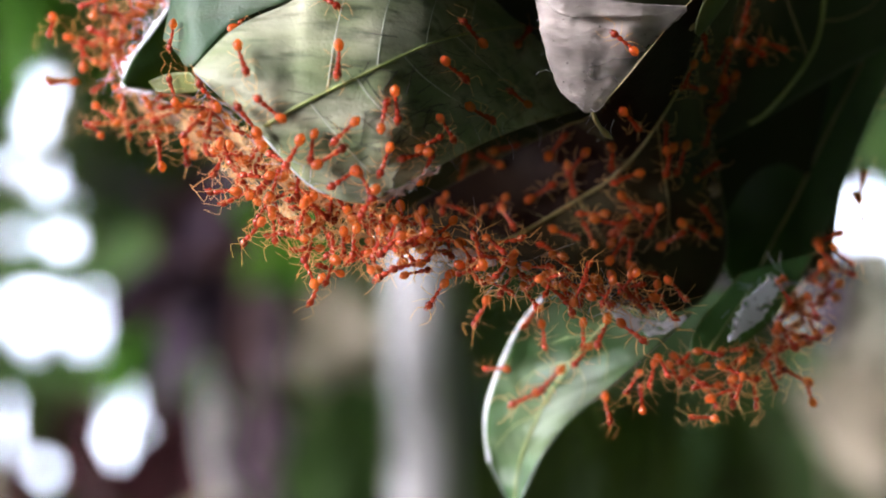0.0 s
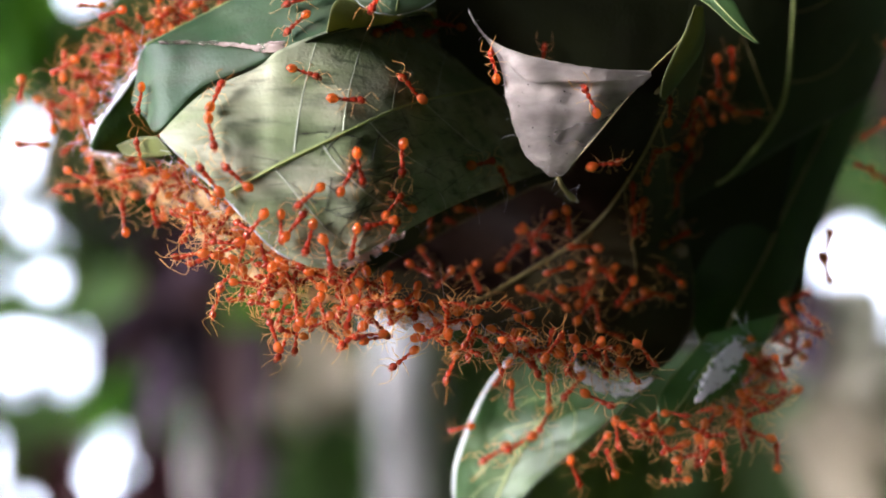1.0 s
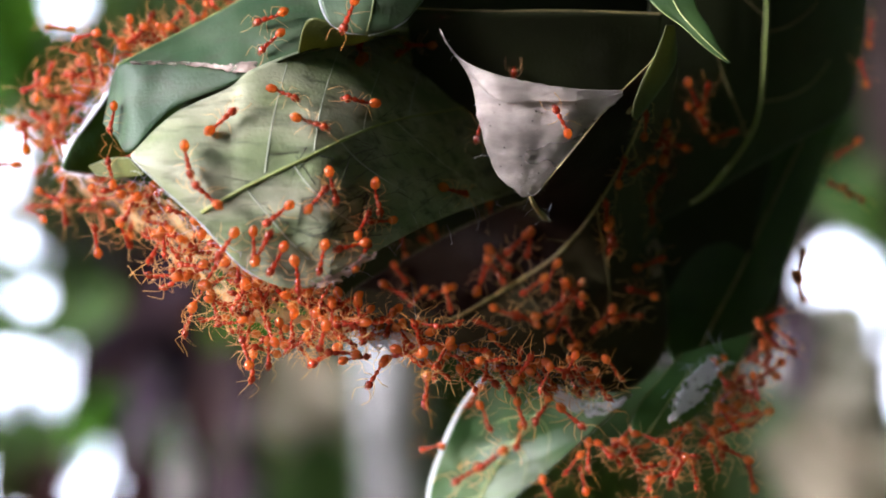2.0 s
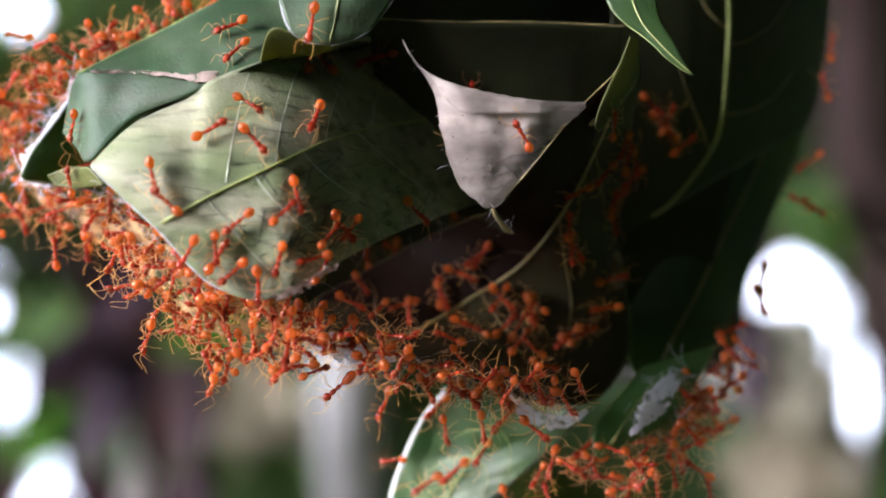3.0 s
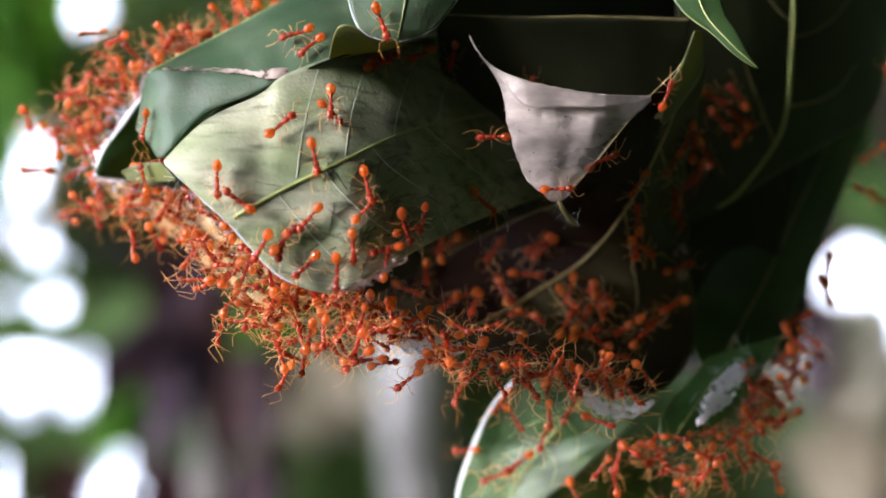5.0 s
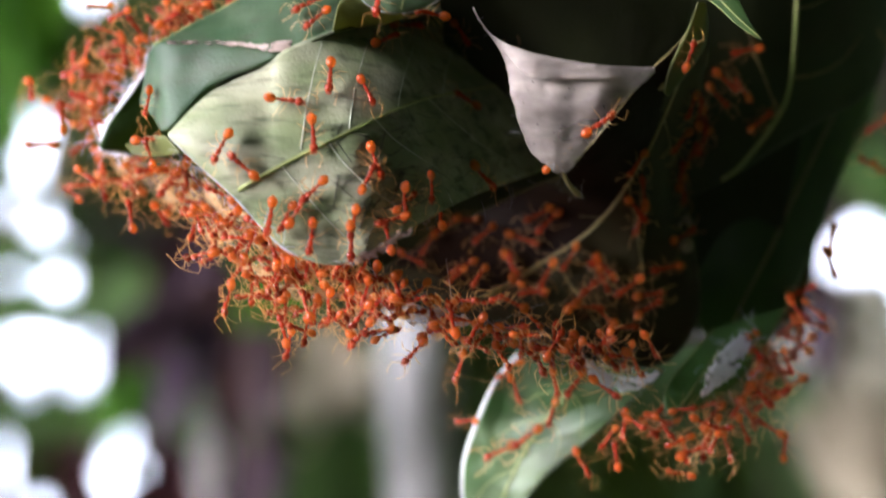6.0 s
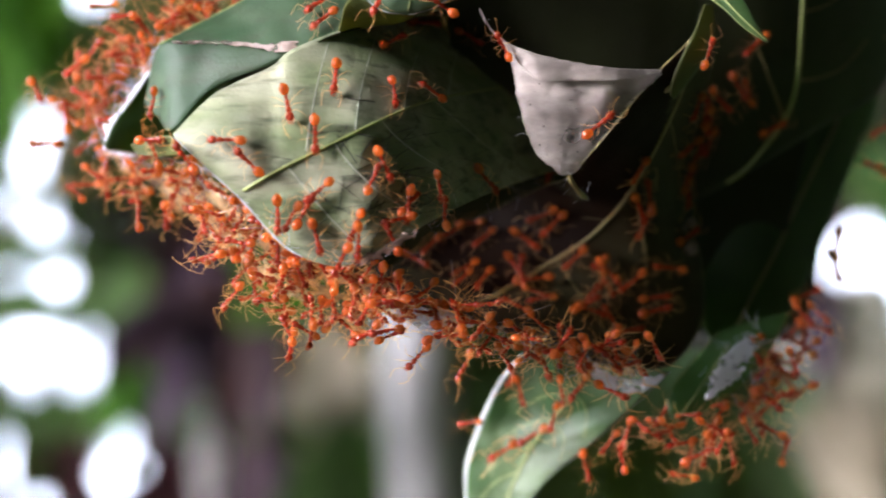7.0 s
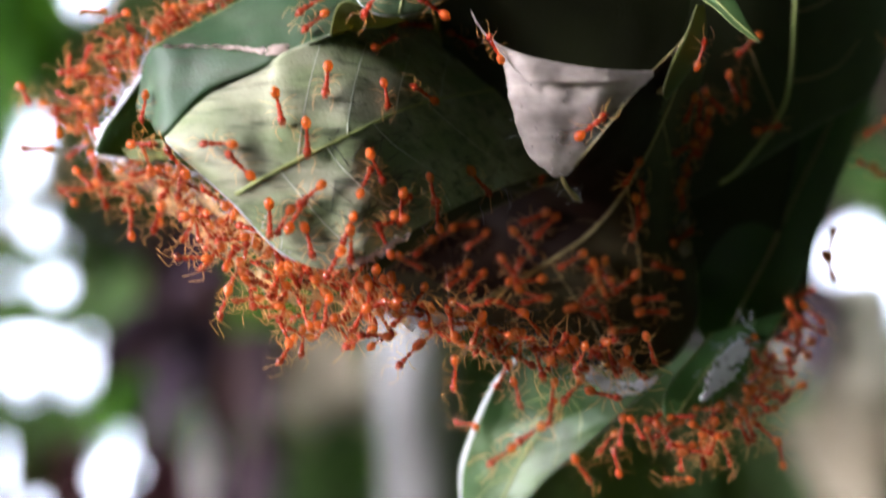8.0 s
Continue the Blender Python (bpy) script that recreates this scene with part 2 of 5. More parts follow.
SILK_BRIGHT = silk_material("silk_bright", (0.6, 0.6, 0.63), (0.82, 0.83, 0.88), 300.0, 0.6, (0.93, 0.94, 0.98), (0.33, 0.47), 420.0)
SILK_DULL = silk_material("silk_stained", (0.2, 0.15, 0.115), (0.4, 0.33, 0.28), 160.0, 0.45, (0.6, 0.42, 0.34), (0.38, 0.56), 300.0)
# stained silk whose golden tint holds the backlit haze behind the ants
SILK_VEIL = silk_material("silk_veil", (0.36, 0.25, 0.12), (0.56, 0.45, 0.26), 120.0, 0.6, (0.92, 0.66, 0.32), (0.38, 0.64), 220.0)
SILK_THIN = silk_material("silk_thin", (0.3, 0.22, 0.14), (0.5, 0.42, 0.28), 140.0, 0.55, (0.8, 0.6, 0.36), (0.5, 0.82), 300.0)
THREAD = plain_material("silk_thread", (0.56, 0.56, 0.58), (0.78, 0.78, 0.82), 300.0, 0.45, 0.4, (0.9, 0.9, 0.95))
ANT_BODY = ant_material("ant_red_amber", (0.14, 0.008, 0.004), (0.31, 0.034, 0.013), 0.36, (0.9, 0.2, 0.045))
ANT_GASTER = ant_material("ant_orange_amber", (0.17, 0.014, 0.005), (0.36, 0.075, 0.016), 0.46, (0.98, 0.42, 0.07), bands=0.5)
ANT_LEG = ant_material("ant_pale_amber", (0.32, 0.11, 0.04), (0.58, 0.35, 0.15), 0.62, (1.0, 0.68, 0.28))
ANT_EYE = plain_material("ant_eye", (0.02, 0.01, 0.01), (0.03, 0.015, 0.012), 500.0, 0.2)
HAIR = plain_material("dark_fibre", (0.012, 0.01, 0.008), (0.03, 0.024, 0.018), 300.0, 0.7)
# bark darkened so its colour carries the shade on the right trunk
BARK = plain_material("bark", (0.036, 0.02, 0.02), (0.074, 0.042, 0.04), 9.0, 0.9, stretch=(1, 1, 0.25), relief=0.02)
BARK_PALE = plain_material("bark_pale", (0.27, 0.265, 0.255), (0.38, 0.375, 0.365), 8.0, 0.85, stretch=(1, 1, 0.2), relief=0.01)
BUSH = leaf_material("foliage_green", (0.03, 0.06, 0.015), (0.055, 0.10, 0.025), (0.03, 0.06, 0.02), 0.55, 0.4, vein=60.0, through=(0.12, 0.24, 0.03), shine=0.2)
BUSH_LIGHT = leaf_material("foliage_light_green", (0.034, 0.1, 0.009), (0.064, 0.16, 0.018), (0.028, 0.07, 0.01), 0.6, 0.35, vein=60.0, through=(0.15, 0.36, 0.025), shine=0.12)
BUSH_DARK = leaf_material("foliage_dark", (0.02, 0.045, 0.015), (0.04, 0.075, 0.025), (0.02, 0.03, 0.015), 0.55, 0.2, vein=60.0, shine=0.25)
# brown dead leaves: base colours lowered to carry the shade they hang in
DEAD = leaf_material("foliage_dead", (0.014, 0.008, 0.015), (0.03, 0.02, 0.03), (0.012, 0.007, 0.012), 0.8, 0.06, vein=60.0, through=(0.3, 0.16, 0.14), shine=0.1)
DEAD_RED = leaf_material("foliage_dead_maroon", (0.04, 0.014, 0.017), (0.075, 0.028, 0.032), (0.03, 0.01, 0.012), 0.8, 0.08, vein=60.0, through=(0.3, 0.1, 0.1), shine=0.1)
STRAW = plain_material("foliage_straw", (0.26, 0.225, 0.16), (0.41, 0.355, 0.255), 10.0, 0.8, 0.3)
PALE_FROND = plain_material("dry_frond", (0.46, 0.43, 0.42), (0.64, 0.61, 0.6), 10.0, 0.7, 0.3)
OLIVE = plain_material("foliage_olive_grey", (0.25, 0.24, 0.19), (0.38, 0.36, 0.28), 8.0, 0.8, 0.25)
SOIL = plain_material("soil", (0.06, 0.045, 0.03), (0.12, 0.09, 0.06), 3.0, 0.95, relief=0.05)


# ---- shared builders ----
def mesh_of(name, bm, material):
    me = bpy.data.meshes.new(name)
    bmesh.ops.recalc_face_normals(bm, faces=bm.faces[:])
    bm.to_mesh(me)
    bm.free()
    me.materials.append(material)
    for f in me.polygons:
        f.use_smooth = True
    return me


def part(name, bm, material, parent, label=""):
    ob = new(name, mesh_of(name, bm, material))
    ob.parent = parent
    return tagged(ob, label)


def spline(points, s):
    """A point at s in 0..1 of the smooth curve through the points, by length."""
    p = [Vector(q) for q in points]
    lens = [(b - a).length for a, b in zip(p, p[1:])]
    at = s * sum(lens)
    k = 0
    while k < len(lens) - 1 and at > lens[k]:
        at -= lens[k]
        k += 1
    u = min(1.0, at / lens[k]) if lens[k] else 0.0
    a, b = p[max(k - 1, 0)], p[k]
    c, d = p[k + 1], p[min(k + 2, len(p) - 1)]
    return 0.5 * (2 * b + (c - a) * u + (2 * a - 5 * b + 4 * c - d) * u * u + (3 * b - a - 3 * c + d) * u ** 3)


def tube(bm, points, radii, sides=6):
    """A tapered round tube through the points, closed at both ends."""
    rings, turn = [], None
    for i, p in enumerate(points):
        way = (points[min(i + 1, len(points) - 1)] - points[max(i - 1, 0)]).normalized()
        turn = way.orthogonal().normalized() if turn is None else (turn - way * turn.dot(way)).normalized()
        other = way.cross(turn)
        r = radii[i]
        rings.append([bm.verts.new(p + (turn * math.cos(a) + other * math.sin(a)) * r)
                      for a in (2 * math.pi * j / sides for j in range(sides))])
    for a, b in zip(rings, rings[1:]):
        for j in range(sides):
            bm.faces.new((a[j], a[(j + 1) % sides], b[(j + 1) % sides], b[j]))
    bm.faces.new(rings[0][::-1])
    bm.faces.new(rings[-1])


def ball(bm, at, size, turn=None, u=12, v=8):
    m = Matrix.Translation(at) @ (turn or Matrix.Identity(4)) @ Matrix.Diagonal((*size, 1))
    bmesh.ops.create_uvsphere(bm, u_segments=u, v_segments=v, radius=1.0, matrix=m)


# ---- the nest: leaves drawn together with silk; lengths in mm about its middle, y away from the viewer ----
nest = tagged(new("ant_nest"), "hanging nest of green leaves bound with white silk", "ant nest")
nest.matrix_world = BASE @ pose(0, 0.354, 0)
FRONT = []


def mm(p):
    return Vector(p) / 1000


def sheet(name, one, two, material, label="", bulge=6.0, wrinkle=0.5, n=56, m=28, thick=0.35, rim=None, rim_width=0.28, seed=0.0, parent=None, ragged=0.0, rims=(0.0, 1.0), quilt=0.0, crease=0.0, rim_to=1.0):
    """A bent leaf between two edge curves, bulging towards -y, with a little thickness and a pale rim."""
    def spot(s, v):
        a, b = spline(one, s), spline(two, s)
        p = a.lerp(b, v)
        wide = min(1.0, (b - a).length / 25)
        p.y -= bulge * wide * math.sin(math.pi * v) * (0.55 + 0.45 * math.sin(math.pi * s))
        q = Vector((p.x / 16 + seed, seed, p.z / 16))
        p.y += wrinkle * (noise.noise(q) * 1.6 + 0.5 * noise.noise(q * 3.1)) * min(1, 6 * v * (1 - v) + 0.25)
        if quilt:
            p.y -= quilt * wide * abs(math.sin(math.pi * (8 * s + 5 * abs(v - 0.5)))) * min(1, 9 * v * (1 - v))
        if crease:
            p.y -= crease * abs(noise.noise(Vector((p.x / 5 + p.z / 11, seed, p.z / 9)))) + 0.4 * crease * abs(noise.noise(Vector((p.x / 2.2, seed, p.z / 5))))
        if ragged:
            e = ragged * (1 - min(1, 5 * v * (1 - v)))
            p.x += e * (noise.noise(p * 0.9 + Vector((seed, 0, 0))) + 0.6 * noise.noise(p * 2.3))
            p.z += e * (noise.noise(p * 0.9 + Vector((0, 0, seed + 7))) + 0.6 * noise.noise(p * 2.3 + Vector((5, 5, 5))))
        return p / 1000
    bm = bmesh.new()
    grid = [[bm.verts.new(spot(i / n, j / m)) for j in range(m + 1)] for i in range(n + 1)]
    for i in range(n):
        for j in range(m):
            bm.faces.new((grid[i][j], grid[i + 1][j], grid[i + 1][j + 1], grid[i][j + 1]))
    bmesh.ops.remove_doubles(bm, verts=bm.verts[:], dist=0.00003)
    tree = BVHTree.FromBMesh(bm)
    FRONT.append((tree, "the white silk" if "silk" in name else "a " + " ".join(label.split()[:3])))
    ob = part(name, bm, material, parent or nest, label)
    solid = ob.modifiers.new("thickness", "SOLIDIFY")
    solid.thickness, solid.offset = thick / 1000, 0.0
    if rim:
        for v in rims:
            bm = bmesh.new()
            pts = [spot(i / n * rim_to, v) for i in range(n + 1)]
            tube(bm, pts, [rim_width / 1000 * (0.75 + 0.5 * noise.noise(p * 300)) for p in pts], 6)
            part("rim", bm, rim, ob, "pale leaf margin")
    return ob, tree


def rib(leaf, tree, points, wide, narrow, material, name="midrib", label="", sink=0.3):
    """A vein that lies on a leaf: points (x, z) in mm, dropped on it from the front."""
    pts = []
    for i in range(33):
        p = spline([(x, 0, z) for x, z in points], i / 32)
        hit = tree.ray_cast(Vector((p.x / 1000, -0.2, p.z / 1000)), Vector((0, 1, 0)))
        if hit[0] is not None:
            pts.append(hit[0] + Vector((0, -0.0002 - narrow * sink / 1000, 0)))
    if len(pts) < 4:
        return
    bm = bmesh.new()
    tube(bm, pts, [(wide + (narrow - wide) * i / (len(pts) - 1)) / 2000 for i in range(len(pts))], 8)
    part(name, bm, material, leaf, label)


def half_blade(leaf, tree, edge, mid, material, label, n=60, m=14):
    """The half of a leaf's blade between an edge and its midrib, laid close on the leaf."""
    bm, grid = bmesh.new(), []
    for i in range(n + 1):
        a, b = spline(edge, i / n), spline([(x, 0, z) for x, z in mid], i / n)
        row = []
        for j in range(m + 1):
            p = a.lerp(b, 0.01 + 0.99 * j / m)
            hit = tree.ray_cast(Vector((p.x / 1000, -0.2, p.z / 1000)), Vector((0, 1, 0)))[0]
            row.append(bm.verts.new(hit + Vector((0, -0.0004, 0))) if hit is not None else None)
        grid.append(row)
    for i in range(n):
        for j in range(m):
            corner = (grid[i][j], grid[i + 1][j], grid[i + 1][j + 1], grid[i][j + 1])
            if all(corner):
                bm.faces.new(corner)
    part("blade_half", bm, material, leaf, label)


# broad grey-green leaf in front, its underside turned outwards
front, front_tree = sheet("leaf", ((-54.0, -12.0, 16.4), (-47.2, -9.5, 23.5), (-37.8, -6.0, 28.4), (-34.2, -5.0, 31.5), (-26.5, 1.0, 35.4), (-19.1, 13.0, 39.1), (-10.2, 31.0, 42.6), (-0.4, 42.0, 42.6), (9.7, 46.0, 37.4)),
    ((-53.7, -12.0, 16.0), (-46.8, -12.5, 9.5), (-41.9, -12.5, 4.9), (-34.2, -12.0, -3.2), (-25.5, -13.0, -6.5), (-18.5, -14.0, -3.9), (-8.3, -6.0, 2.0), (1.6, 12.0, 6.8), (18.0, 40.0, 12.9)),
    LEAF_GREY, "grey-green leaf underside with a pale sheen", bulge=7, wrinkle=0.9, rim=RIM, rim_width=0.36, n=80, m=40, seed=1.3, rims=(1.0,), quilt=0.3, rim_to=0.27)
rib(front, front_tree, ((-44.1, 5.1), (-35.0, 10.3), (-22.0, 16.8), (-9.3, 23.4), (4.7, 27.6), (12.0, 30.1)), 0.66, 0.4, RIB, "midrib", "yellow-green midrib")
for line in (((-30.7, 13.4), (-30.1, 18.8), (-29.2, 25.9), (-27.9, 33.1)), ((-22.4, 17.0), (-22.0, 21.7), (-21.0, 28.9), (-19.5, 36.3)), ((-14.4, 21.0), (-13.8, 25.8), (-12.2, 33.1), (-10.6, 38.2)),
             ((-6.8, 24.4), (-6.2, 29.3), (-4.7, 35.7), (-3.5, 39.2)), ((-18.1, 18.8), (-15.1, 15.6), (-11.2, 12.7), (-7.3, 10.4)),
             ((-26.0, 14.9), (-23.4, 11.3), (-18.9, 6.9), (-14.1, 3.5)), ((-34.0, 10.8), (-30.9, 7.0), (-26.8, 2.1), (-23.3, -1.4)), ((-9.3, 23.3), (-5.4, 19.9), (0.6, 15.1), (5.7, 12.2))):
    rib(front, front_tree, line, 0.28, 0.16, VEIN, "vein", sink=0.0)

# dull dark leaf below it, whose narrow tip stands up beside the silk
LOW_EDGE = ((40.7, 11.0, 40.6), (37.8, 11.0, 34.7), (30.8, 9.0, 27.6), (21.4, 10.0, 16.1), (15.5, 22.0, 9.7), (11.0, 32.0, 8.0), (0.1, 40.0, 2.9), (-10.4, 38.0, -3.0), (-18.7, 30.0, -8.0), (-19.9, 8.0, -12.2))
LOW_MID = ((41.0, 39.7), (39.0, 33.4), (36.4, 24.2), (31.0, 12.6), (22.4, 0.1), (11.9, -7.2), (3.6, -12.0), (-4.2, -15.3))
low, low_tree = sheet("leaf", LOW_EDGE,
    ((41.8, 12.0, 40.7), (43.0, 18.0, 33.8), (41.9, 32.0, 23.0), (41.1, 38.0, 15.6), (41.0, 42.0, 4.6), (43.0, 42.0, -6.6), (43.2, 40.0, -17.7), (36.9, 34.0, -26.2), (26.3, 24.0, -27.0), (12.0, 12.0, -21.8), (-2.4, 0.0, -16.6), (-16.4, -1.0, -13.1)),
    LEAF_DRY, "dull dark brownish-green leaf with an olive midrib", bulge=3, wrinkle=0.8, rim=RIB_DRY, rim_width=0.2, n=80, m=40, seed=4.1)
# overlay with the front leaf's shade worked into its maroon colour
half_blade(low, low_tree, LOW_EDGE, LOW_MID, LEAF_MAROON_SHADED, "maroon-brown half of the leaf blade, darkened for the front leaf's shade")
rib(low, low_tree, LOW_MID, 0.55, 0.85, RIB_DRY, "midrib", "olive midrib")
for line in (((23.0, 1.6), (17.9, 2.1), (11.8, 1.1), (5.7, -0.9)), ((28.3, 8.8), (29.8, 1.1), (31.5, -8.1), (30.5, -16.4)), ((13.7, -5.8), (17.8, -12.0), (22.0, -18.2), (24.2, -22.4)), ((34.8, 20.8), (37.1, 14.7), (38.4, 8.5), (38.7, 5.4)),
             ((7.7, -9.6), (3.6, -8.0), (-1.4, -6.0), (-6.5, -5.0))):
    rib(low, low_tree, line, 0.3, 0.15, RIB_DRY, "vein")

sheet("leaf_tip", ((40.1, 9.0, 40.8), (38.2, 9.0, 35.8), (36.3, 9.0, 32.1), (34.4, 10.0, 27.3), (33.9, 11.0, 24.4)), ((41.7, 10.0, 40.9), (42.4, 13.0, 36.2), (41.6, 14.0, 32.6), (38.1, 14.0, 27.6), (34.9, 13.0, 23.8)),
    LEAF_OLIVE, "olive green leaf tip", bulge=1, n=24, m=8, thick=0.2, parent=low)

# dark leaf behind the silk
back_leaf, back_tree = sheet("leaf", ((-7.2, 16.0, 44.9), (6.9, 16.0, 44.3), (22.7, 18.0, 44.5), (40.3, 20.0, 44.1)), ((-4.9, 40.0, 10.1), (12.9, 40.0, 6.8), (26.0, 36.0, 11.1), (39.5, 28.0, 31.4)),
    LEAF_SHADED, "deep green leaf in shade", bulge=0, rim=RIB_DRY, rim_width=0.22, seed=7.7)

# white silk sheet between the leaves
web, web_tree = sheet("silk_sheet", ((-1.0, 2.0, 39.4), (1.6, 0.0, 34.9), (7.5, -3.0, 31.1), (15.5, -3.0, 29.1), (23.4, -3.0, 27.9), (31.4, 1.0, 28.1)),
    ((-0.8, 2.0, 38.6), (4.6, 0.0, 30.1), (5.8, -1.0, 23.6), (8.4, 0.0, 14.9), (12.1, 1.0, 10.9), (15.5, 2.0, 9.7), (20.1, 0.0, 15.3), (25.6, 0.0, 22.1), (31.5, 1.0, 27.5)),
    SILK, "white sheet of woven silk", ragged=0.3, bulge=1.5, wrinkle=0.9, crease=0.15, n=90, m=60, thick=0.15, rim=SILK, rim_width=0.1, seed=2.2)


sheet("silk_hem", ((-1.0, 1.0, 39.6), (1.8, -1.6, 34.6), (7.7, -4.6, 31.2), (15.6, -5.0, 29.3), (23.5, -4.6, 28.2), (31.3, 0.5, 28.3)), ((-0.6, 1.0, 38.2), (4.2, -2.2, 31.6), (9.2, -4.8, 26.2), (16.0, -4.0, 26.0), (23.9, -4.0, 26.2), (31.4, 0.3, 27.9)),
    SILK, "folded pale hem of the silk sheet", ragged=0.12, bulge=0.5, wrinkle=0.5, n=60, m=10, thick=0.12, seed=6.9, parent=web)


def lace(curve, width, count, long, label, seed, drop=(0, 0, 0), thin=0.028):
    """Loose silk threads along a curve, in mm."""
    draw, bm = random.Random(seed), bmesh.new()
    for k in range(count):
        a = spline(curve, draw.random()) + Vector((draw.gauss(0, width), draw.gauss(0, 0.6), draw.gauss(0, width)))
        b = a + Vector((draw.gauss(0, long), draw.gauss(0, 1.0), draw.gauss(0, long))) + Vector(drop)
        sag = Vector((draw.gauss(0, 0.3), -abs(draw.gauss(0, 0.5)), draw.gauss(0, 0.3)))
        tube(bm, [mm(a), mm(a.lerp(b, 0.35) + sag), mm(a.lerp(b, 0.7) + sag * 0.7), mm(b)], [thin / 1000, thin / 1000, thin / 1000, thin / 1600], 3)
    part("silk_threads", bm, THREAD, nest, label)


lace(((14.7, 1.0, 11.1), (16.3, 4.0, 9.2), (17.5, 8.0, 6.8)), 0.8, 6, 1.0, "loose silk threads below the silk sheet", 3, (0, 1.5, -2), thin=0.02)
lace(((-60.9, 20.0, 34.4), (-66.3, 22.0, 27.0), (-71.2, 23.0, 20.7), (-72.7, 24.0, 16.4), (-67.4, 22.0, 13.7)), 1.1, 130, 2.2, "tangled white silk threads on the leaf corner", 4, thin=0.045)
lace(((-53.2, -8.0, 13.8), (-46.9, -11.0, 9.3), (-41.0, -12.0, 4.0), (-34.1, -13.0, -3.3)), 0.5, 50, 1.8, "silk threads along the leaf edge", 5)
lace(((-21.5, -15.0, -6.1), (-13.9, -13.0, -1.3), (-4.3, -6.0, 3.8), (7.8, 8.0, 9.3)), 0.6, 26, 2.2, "silk threads across the open slit", 7, (0, 2, -1), thin=0.018)
lace(((-16.2, -4.0, -13.0), (-2.4, -3.0, -16.4), (11.8, 6.0, -21.3), (26.8, 16.0, -26.1)), 1.0, 70, 3.0, "silk threads along the lower seam", 8, (0, 0, -1))
lace(((43.6, 26.0, -30.5), (47.6, 28.0, -26.9), (52.2, 32.0, -20.8)), 1.6, 50, 2.2, "silk threads on the folded leaf", 9, thin=0.05)
lace(((-0.4, 1.0, 38.0), (4.8, 0.0, 30.1), (8.4, 0.0, 15.1), (15.2, 1.0, 9.8)), 0.3, 18, 1.0, "silk threads on the edge of the sheet", 10, thin=0.025)

# dark strokes drawn for ant-leg shadows and hairs on the front leaf, specks on the silk, blemishes on the low leaf
def hairs(leaf, tree, middle, spread, count, seed):
    draw, bm = random.Random(seed), bmesh.new()
    for k in range(count):
        x, z = middle[0] + draw.gauss(0, spread[0]), middle[1] + draw.gauss(0, spread[1])
        a, long = draw.gauss(0.25, 0.5), draw.uniform(1.5, 6.0)
        pts = []
        for i in range(5):
            u = long * (i / 4 - 0.5)
            hit = tree.ray_cast(mm((x + u * math.cos(a), -200, z + u * math.sin(a) + 0.04 * u * u * draw.uniform(-1, 1))), Vector((0, 1, 0)))[0]
            if hit is not None:
                pts.append(hit + Vector((0, -0.00025, 0)))
        if len(pts) > 2:
            tube(bm, pts, [draw.uniform(0.04, 0.12) / 1000] * len(pts), 3)
    part("hairs", bm, HAIR, leaf, "fine dark hairs and drawn ant-leg shadows")


def dots(name, leaf, tree, places, material, label):
    """Small flat spots on a leaf or on the silk: x, z and radius in mm."""
    bm = bmesh.new()
    for x, z, r in places:
        hit = tree.ray_cast(mm((x, -200, z)), Vector((0, 1, 0)))[0]
        if hit is not None:
            ball(bm, hit + Vector((0, -0.0002, 0)), (r / 1000, 0.0003, r / 1000), None, 8, 5)
    part(name, bm, material, leaf, label)


hairs(front, front_tree, (-9.3, 13.9), (8.0, 5.0), 110, 41)
hairs(front, front_tree, (-15.8, 4.0), (9.0, 4.0), 60, 42)
draw = random.Random(43)
dots("specks", web, web_tree, [(draw.uniform(6, 26), draw.uniform(12, 28), draw.uniform(0.05, 0.14)) for k in range(46)], HAIR, "dark specks on the silk")
dots("blemish", low, low_tree, ((33.5, 25.8, 0.9),), RIB_DRY, "pale round blemish")
dots("blemish", low, low_tree, ((38.8, 34.8, 0.7),), HAIR, "black spot")
bm = bmesh.new()
tube(bm, [mm(p) for p in ((14.9, 2.0, 10.0), (15.6, 4.0, 8.4), (16.7, 7.0, 7.0), (17.9, 9.0, 5.9), (19.0, 12.0, 5.3))], [0.0003, 0.0005, 0.0004, 0.0006, 0.0002], 6)
part("scrap", bm, RIB_DRY, nest, "olive-brown scrap hanging from the silk")

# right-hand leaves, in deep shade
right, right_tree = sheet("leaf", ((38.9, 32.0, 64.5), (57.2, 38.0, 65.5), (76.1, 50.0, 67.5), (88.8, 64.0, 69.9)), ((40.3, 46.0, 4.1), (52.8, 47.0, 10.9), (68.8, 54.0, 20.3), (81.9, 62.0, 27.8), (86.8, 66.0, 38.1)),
    LEAF_SHADED, "large dark green leaf with a curved midrib", bulge=3, seed=5.5)
rib(right, right_tree, ((62.6, 62.0), (63.2, 49.6), (63.2, 42.9), (62.5, 28.2), (59.7, 20.9), (52.6, 11.9), (48.5, 9.1)), 1.1, 0.7, RIB, "midrib", "yellow-green midrib")
for line in (((63.0, 42.9), (68.0, 44.4), (73.5, 48.4), (77.5, 54.4)), ((62.6, 29.5), (68.1, 30.4), (73.9, 33.3), (78.4, 38.7)), ((60.2, 22.3), (57.2, 28.6), (54.3, 34.9), (52.0, 41.2)), ((63.0, 46.0), (59.0, 49.1), (55.9, 54.4), (53.9, 59.9))):
    rib(right, right_tree, line, 0.3, 0.15, RIB_DRY, "vein")
